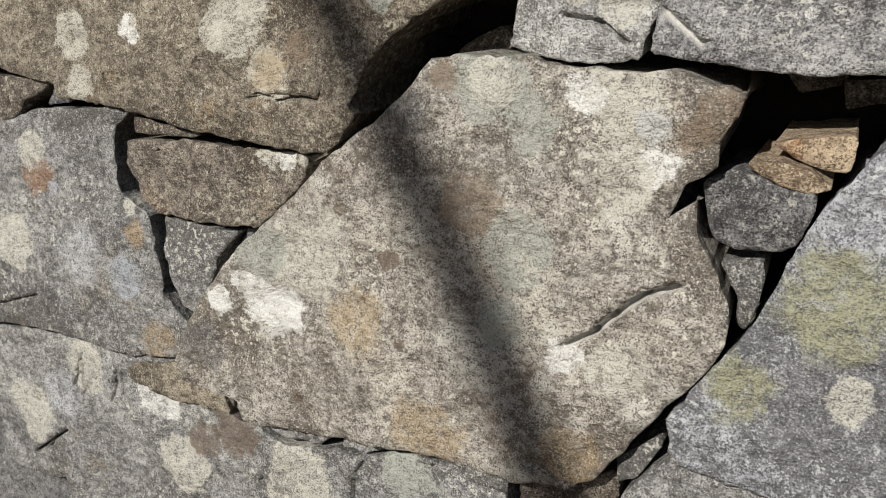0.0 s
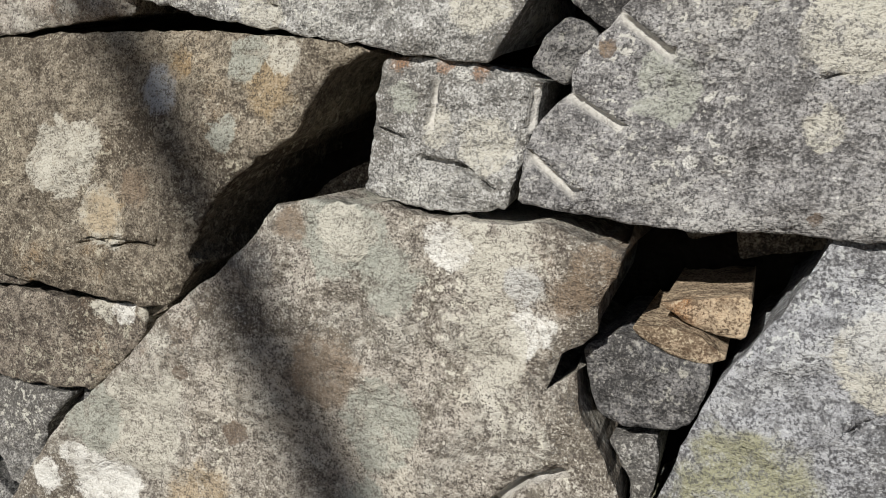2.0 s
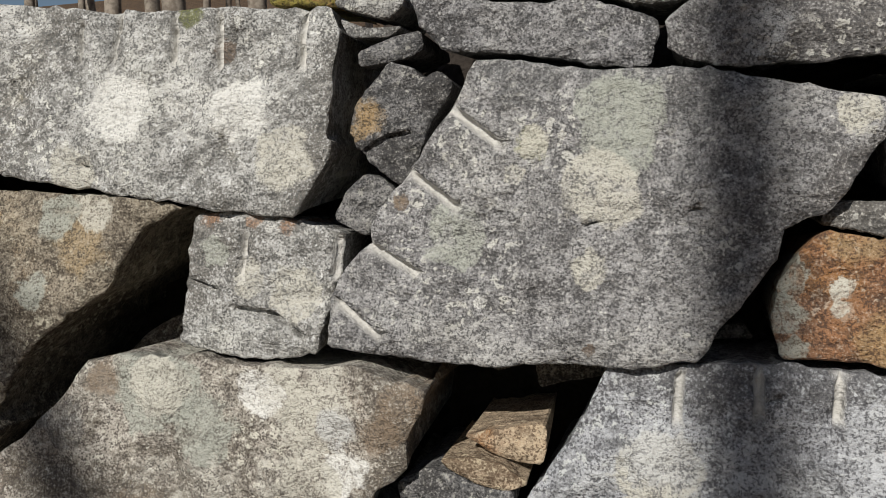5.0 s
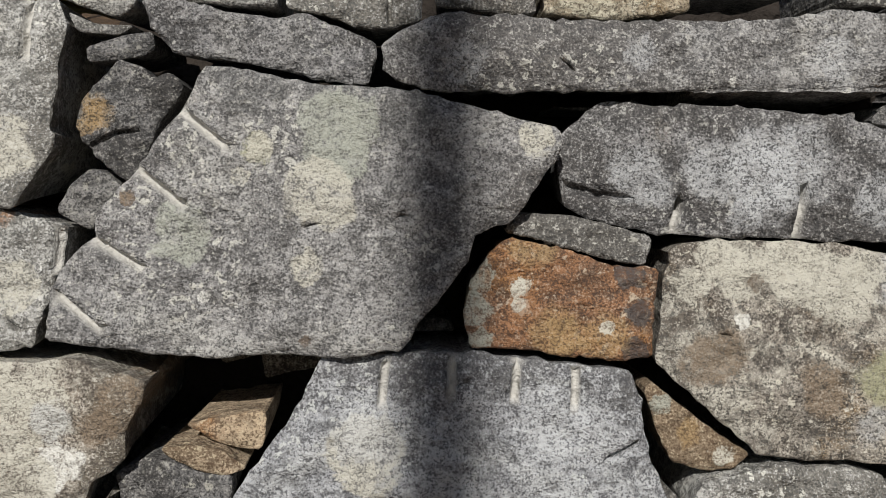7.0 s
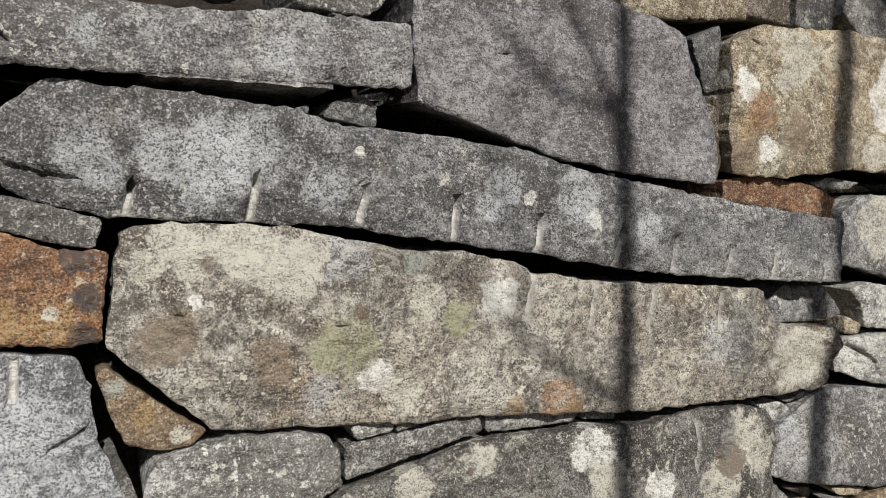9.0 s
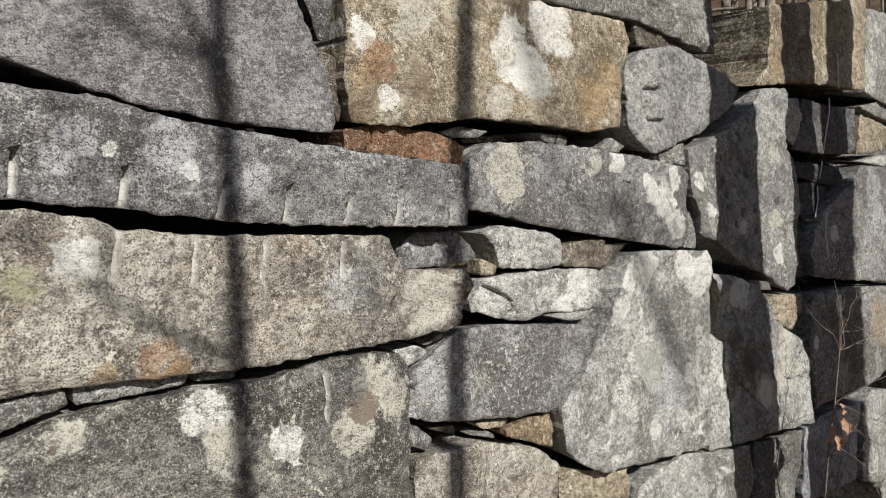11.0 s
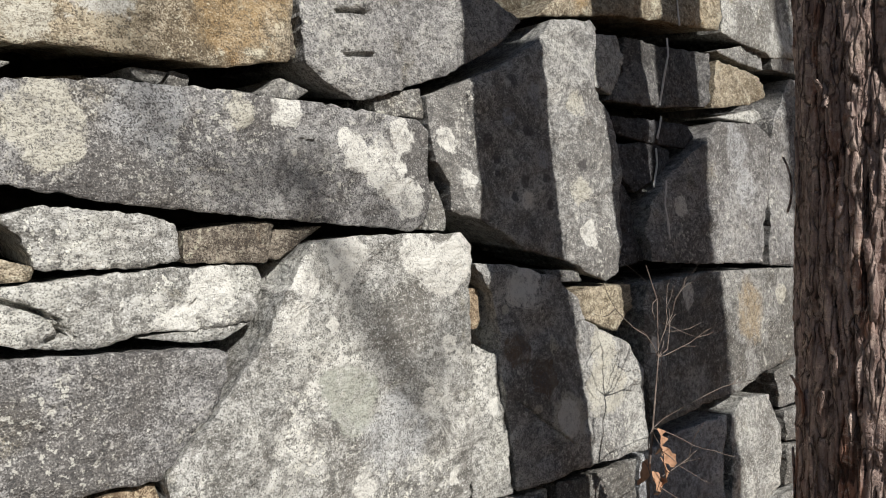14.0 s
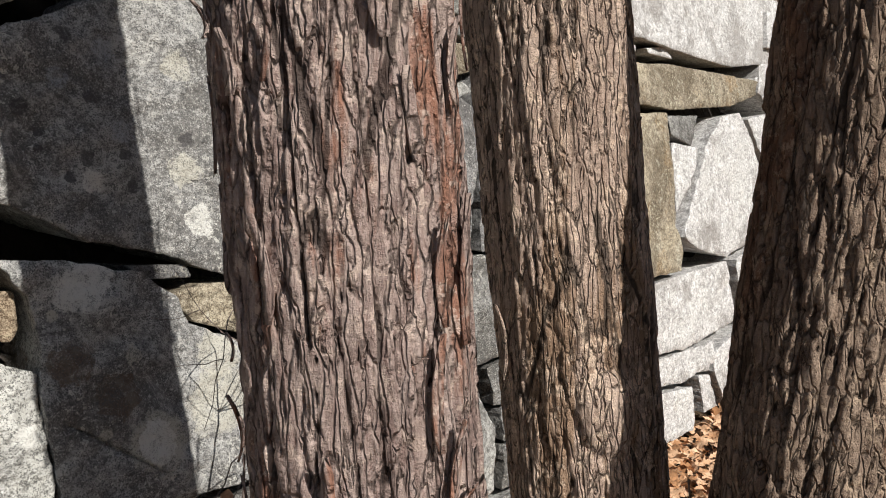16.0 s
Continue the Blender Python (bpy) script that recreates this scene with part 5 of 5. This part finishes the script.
def bark_flakes(thing, x, y, r, count, rng, material, lean=(0, 0)):
    """Loose strips that stand off the trunk."""
    for k in range(count):
        a = rng.uniform(0, 2 * math.pi)
        z = rng.uniform(0.45, 2.0)
        tall, wide = rng.uniform(0.03, 0.16), rng.uniform(0.006, 0.018)
        lift = rng.uniform(0.004, 0.016)
        base = ground_height(x, y) - 0.06
        verts, faces = [], []
        rows = 6
        for i in range(rows + 1):
            s = i / rows
            w = wide * (0.35 + 0.65 * math.sin(math.pi * min(1, 0.15 + s * 0.8))) * rng.uniform(0.85, 1.15)
            for side in (-1, 1):
                for thick in (0.0, 0.003):
                    ang = a + side * w / r / 2 + 0.04 * math.sin(s * 3 + k)
                    rr = r * (1 + 0.25 * math.exp(-z / 0.28)) + 0.007 + lift * (abs(s - 0.4) * 1.6) ** 2 + thick
                    verts.append((x + lean[0] * z + rr * math.cos(ang), y + lean[1] * z + rr * math.sin(ang), base + z + tall * s))
        for i in range(rows):
            b = i * 4
            faces += [(b, b + 4, b + 6, b + 2), (b + 1, b + 3, b + 7, b + 5), (b, b + 1, b + 5, b + 4), (b + 2, b + 6, b + 7, b + 3)]
        faces += [(0, 2, 3, 1), (rows * 4, rows * 4 + 1, rows * 4 + 3, rows * 4 + 2)]
        ob = raw("bark_flake", verts, faces, material, thing)
        at = ob.data.attributes.new("furrow", "FLOAT", "POINT")
        at.data.foreach_set("value", [0.9] * len(verts))


def tree(name, label, group, material, x, y, r, height, **more):
    thing = new(name)
    thing.location = (0, 0, 0)
    rng = random.Random(more.get("seed", 1))
    count, low, flakes, reach = more.pop("count", 6), more.pop("low", 3.2), more.pop("flakes", 0), more.pop("reach", 1.6)
    trunk("trunk", material, x, y, r, height, parent=thing, **more)
    limbs(thing, x, y, r, low, height * 0.95, count, rng, material if more.get("fine", 1) == 0 else BARK_FAR, more.get("lean", (0, 0)), reach)
    if flakes:
        bark_flakes(thing, x, y, r, flakes, rng, material, more.get("lean", (0, 0)))
    return tagged(thing, label, "tree", group)


tree("tree", "trunk with shaggy reddish-grey plated bark beside the wall", "trees along the wall", BARK_A, 2.862, 0.283, 0.131, 7.0, seed=3, flakes=70, lean=(-0.02, 0.016), ridge=0.0080, plates=46.0, long=4.6, flare=0.10)
tree("tree", "trunk with narrow ridged brown bark and a healed scar", "trees along the wall", BARK_B, 3.401, 0.258, 0.128, 7.0, seed=5, flakes=5, lean=(-0.038, 0.05), ridge=0.0052, plates=58.0, long=6.0, flare=0.2, knots=((4.0, 0.90, 0.045, 0.06, 0.016, 0.75), (3.88, 1.14, 0.013, 0.10, -0.006, 0.95)))
tree("tree", "dark shaded trunk with deeply furrowed bark", "trees along the wall", BARK_C, 3.28, 0.026, 0.130, 8.0, seed=8, flakes=14, lean=(0.080, -0.118), ridge=0.0075, plates=48.0, long=6.0, flare=0.12)

SLIM = "unseen slim bare grey trunk that shades the wall"


def shade_tree(wall_x, away, r, **more):
    """A tree back along the light, so that its shade falls on the wall at wall_x."""
    return tree("tree", SLIM, "bare trees facing the wall", BARK_FAR, wall_x - SUN_AZ * away, 1.15 - away, r, 4.5 + away, fine=0, flare=0.1, **more)


shade_tree(0.425, 6.4, 0.070, seed=21, count=4, low=8.6, lean=(-0.035, 0.0))
sapling = shade_tree(1.285, 2.5, 0.022, seed=22, count=3, low=5.2, reach=1.2)
second = shade_tree(1.517, 2.6, 0.031, seed=23, count=3, low=5.4, lean=(0.09, 0.0))
# Unseen trunk added only to widen the shadow band of the trunks by the wall.
shade_tree(3.79, 3.0, 0.095, seed=27, count=3, low=6.5)
shade_tree(4.54, 5.0, 0.09, seed=24, count=5, low=7.5)
tree("tree", "slim leaning bare grey trunk away from the wall", "bare trees facing the wall", BARK_FAR, 1.664, -6.35, 0.088, 12.0, seed=25, fine=0, flare=0.1, lean=(-0.55, 0.0), count=4, low=9.5, bend=(0.14, 6.6, 0.4))


def cast(wall_x, wall_z, away):
    """The place from which a shadow falls on the wall at wall_x, wall_z."""
    return (wall_x - SUN_AZ * away, face_y(wall_z) - away, wall_z + away * math.hypot(SUN_AZ, 1.0) * math.tan(radians(SUN_EL)))


def shading_limb(thing, path, r):
    """A limb whose shadow follows the path (x, z, distance off the wall) on the wall."""
    last = len(path) - 1
    rod("limb", [cast(*p) for p in path], [r * (1 - 0.5 * i / last) for i in range(last + 1)], BARK_FAR, thing)


shading_limb(sapling, ((1.285, 1.14, 2.5), (1.21, 1.185, 2.6), (1.146, 1.225, 2.7), (1.073, 1.275, 2.9), (0.996, 1.356, 3.2), (0.949, 1.374, 3.4), (0.836, 1.40, 3.8)), 0.012)
shading_limb(sapling, ((1.073, 1.275, 2.9), (1.086, 1.40, 3.2), (1.042, 1.495, 3.5), (1.033, 1.565, 3.8), (1.091, 1.695, 4.0), (1.032, 1.776, 4.2)), 0.008)
shading_limb(sapling, ((1.289, 1.513, 2.5), (1.268, 1.647, 2.5), (1.18, 1.817, 2.6), (1.12, 1.93, 2.7)), 0.014)
shading_limb(sapling, ((1.268, 1.638, 2.5), (1.165, 1.661, 2.6), (1.091, 1.704, 2.8), (1.032, 1.758, 3.0)), 0.012)
shading_limb(second, ((1.86, 2.25, 2.6), (1.95, 2.15, 6.5), (2.05, 1.80, 8.5), (2.142, 1.436, 9.0), (2.232, 1.365, 8.8), (2.309, 1.377, 8.5), (2.383, 1.409, 8.0), (2.464, 1.364, 7.7), (2.568, 1.327, 7.8), (2.683, 1.293, 7.8)), 0.032)
shading_limb(second, ((2.383, 1.409, 8.0), (2.43, 1.222, 7.7), (2.484, 1.143, 7.8), (2.524, 1.051, 7.8), (2.567, 0.957, 7.9), (2.626, 0.854, 8.0)), 0.034)
shading_limb(second, ((2.567, 0.957, 7.9), (2.648, 0.985, 7.9), (2.763, 1.081, 8.0)), 0.024)


def thicket():
    """Bare young trees on the bank behind the wall."""
    rng = random.Random(17)
    for k in range(128):
        x, y = rng.uniform(-7.5, 1.0), rng.uniform(3.0, 9.0)
        if k > 99:
            x, y = rng.uniform(13.0, 26.0), rng.uniform(-4.0, 7.0)
        elif k > 69:
            x, y = rng.uniform(4.5, 10.0), rng.uniform(2.1, 4.5)
        elif k > 55:
            x, y = rng.uniform(8.0, 20.0), rng.uniform(3.0, 12.0)
        r = rng.uniform(0.015, 0.06)
        tree("young_tree", "thin bare grey-brown young tree on the bank", "bare thicket behind the wall", BARK_FAR, x, y, r, rng.uniform(4, 8), fine=0, seed=100 + k, flare=0.1, count=3, low=0.8, reach=1.0, lean=(rng.uniform(-0.12, 0.12), rng.uniform(-0.08, 0.08)))


thicket()


# ---- leaf litter and the dead shrub ----
def leaf_shape(size, rng):
    """A curled lobed leaf: vertices round a midrib."""
    n, pts = 7, []
    for i in range(n):
        s = i / (n - 1)
        w = size * 0.32 * math.sin(math.pi * (0.08 + 0.9 * s)) * (1.0 if i % 2 else 0.62)
        curl = size * 0.22 * math.sin(s * 2.4 + rng.random())
        pts.append(((-w, s * size, curl + w * rng.uniform(0.0, 0.7)), (0, s * size, curl), (w, s * size, curl + w * rng.uniform(0.0, 0.7))))
    verts = [p for row in pts for p in row]
    faces = []
    for i in range(n - 1):
        b = i * 3
        faces += [(b, b + 1, b + 4, b + 3), (b + 1, b + 2, b + 5, b + 4)]
    return verts, faces


def litter():
    rng = random.Random(31)
    verts, faces = [], []
    for k in range(18000):
        x, y = rng.gauss(5.2, 2.0), rng.uniform(-1.0, 1.0) ** 3 * 2.6 + 0.1
        if k > 9000:
            x, y = rng.uniform(3.8, 7.6), rng.uniform(-0.9, 1.0)
        if y > 1.02 or x > 12:
            continue
        v, f = leaf_shape(rng.uniform(0.04, 0.085), rng)
        m = pose(x, y, ground_height(x, y) + rng.uniform(0.002, 0.03), rng.gauss(0, 22), rng.gauss(0, 22), rng.uniform(0, 360))
        b = len(verts)
        verts += [tuple(m @ Vector(p)) for p in v]
        faces += [tuple(b + i for i in q) for q in f]
    tagged(raw("fallen_leaves", verts, faces, LEAF), "dry orange-brown fallen leaves on the ground", "leaves", kind="stuff")


litter()


def shrub():
    thing = new("shrub")
    rng = random.Random(41)
    foot = (3.16, 0.90, ground_height(3.16, 0.9) - 0.02)
    stem = [foot, (3.13, 0.89, 0.45), (3.10, 0.875, 0.68), (3.11, 0.87, 0.80), (3.16, 0.885, 0.95), (3.18, 0.90, 1.08), (3.15, 0.91, 1.16)]
    rod("stem", stem, [0.0045, 0.0036, 0.003, 0.0024, 0.0017, 0.0013, 0.0008], TWIG, thing)
    for k in range(13):
        at = stem[rng.choice((2, 3, 3, 4, 4, 5))]
        way = (rng.uniform(-1, 1), rng.uniform(-0.3, 0.1), rng.uniform(-0.25, 0.5))
        pts = wander(at, way, rng.uniform(0.15, 0.40), 8, rng, 0.30)
        twig = rod("twig", pts, [0.0011 * (1 - i / 11) + 0.0003 for i in range(9)], TWIG, thing, sides=5)
        for m in (3, 5):
            w2 = Vector(way) + Vector((rng.uniform(-1, 1), rng.uniform(-0.4, 0.2), rng.uniform(-0.5, 0.8)))
            rod("side_twig", wander(pts[m], w2, rng.uniform(0.05, 0.14), 5, rng, 0.25), [0.0008 * (1 - i / 7) + 0.0003 for i in range(6)], TWIG, twig, sides=4)
    for dx, dz, size, turn in ((0.0, 0.005, 0.065, 170), (-0.045, -0.05, 0.06, 200), (0.015, -0.065, 0.075, 185), (-0.015, -0.09, 0.065, 160), (0.03, -0.045, 0.055, 150)):
        v, f = leaf_shape(size, rng)
        m = pose(3.10 + dx, 0.86, 0.80 + dz, 90, turn, rng.uniform(-40, 40))
        raw("leaf", [tuple(m @ Vector(p)) for p in v], f, OAK_LEAF, thing, "curled dry brown leaf")
    tagged(thing, "leafless twiggy shrub with a few curled dry leaves", "shrub")


shrub()


# ---- quartz seams and moss ----
def seam(points, r, out):
    v, f = tube([(x, face_y(z) - out + 0.003, z) for x, z in points], [r * (1.0, 0.8, 1.1, 0.7)[i % 4] for i in range(len(points))], 6)
    for i, p in enumerate(v):
        flat_y = face_y(points[i // 6][1]) - out - 0.004
        v[i] = (p[0], flat_y + (p[1] - flat_y) * 0.3, p[2])
    raw("quartz_vein", v, f, QUARTZ, WALL, "white quartz vein across dark stone")


QUARTZ = plain_material("white_quartz", (0.62, 0.61, 0.60), (0.48, 0.47, 0.46), 80)
seam([(3.789, 1.915), (3.779, 1.843), (3.777, 1.787)], 0.0055, 0.02)
seam([(3.732, 1.748), (3.728, 1.699), (3.687, 1.627), (3.648, 1.549)], 0.0055, 0.0)
seam([(3.683, 1.52), (3.668, 1.489), (3.647, 1.458)], 0.0055, -0.02)
seam([(3.651, 1.429), (3.648, 1.386), (3.615, 1.319)], 0.0055, -0.03)
seam([(3.619, 1.336), (3.597, 1.27), (3.602, 1.219), (3.602, 1.176)], 0.0055, 0.01)
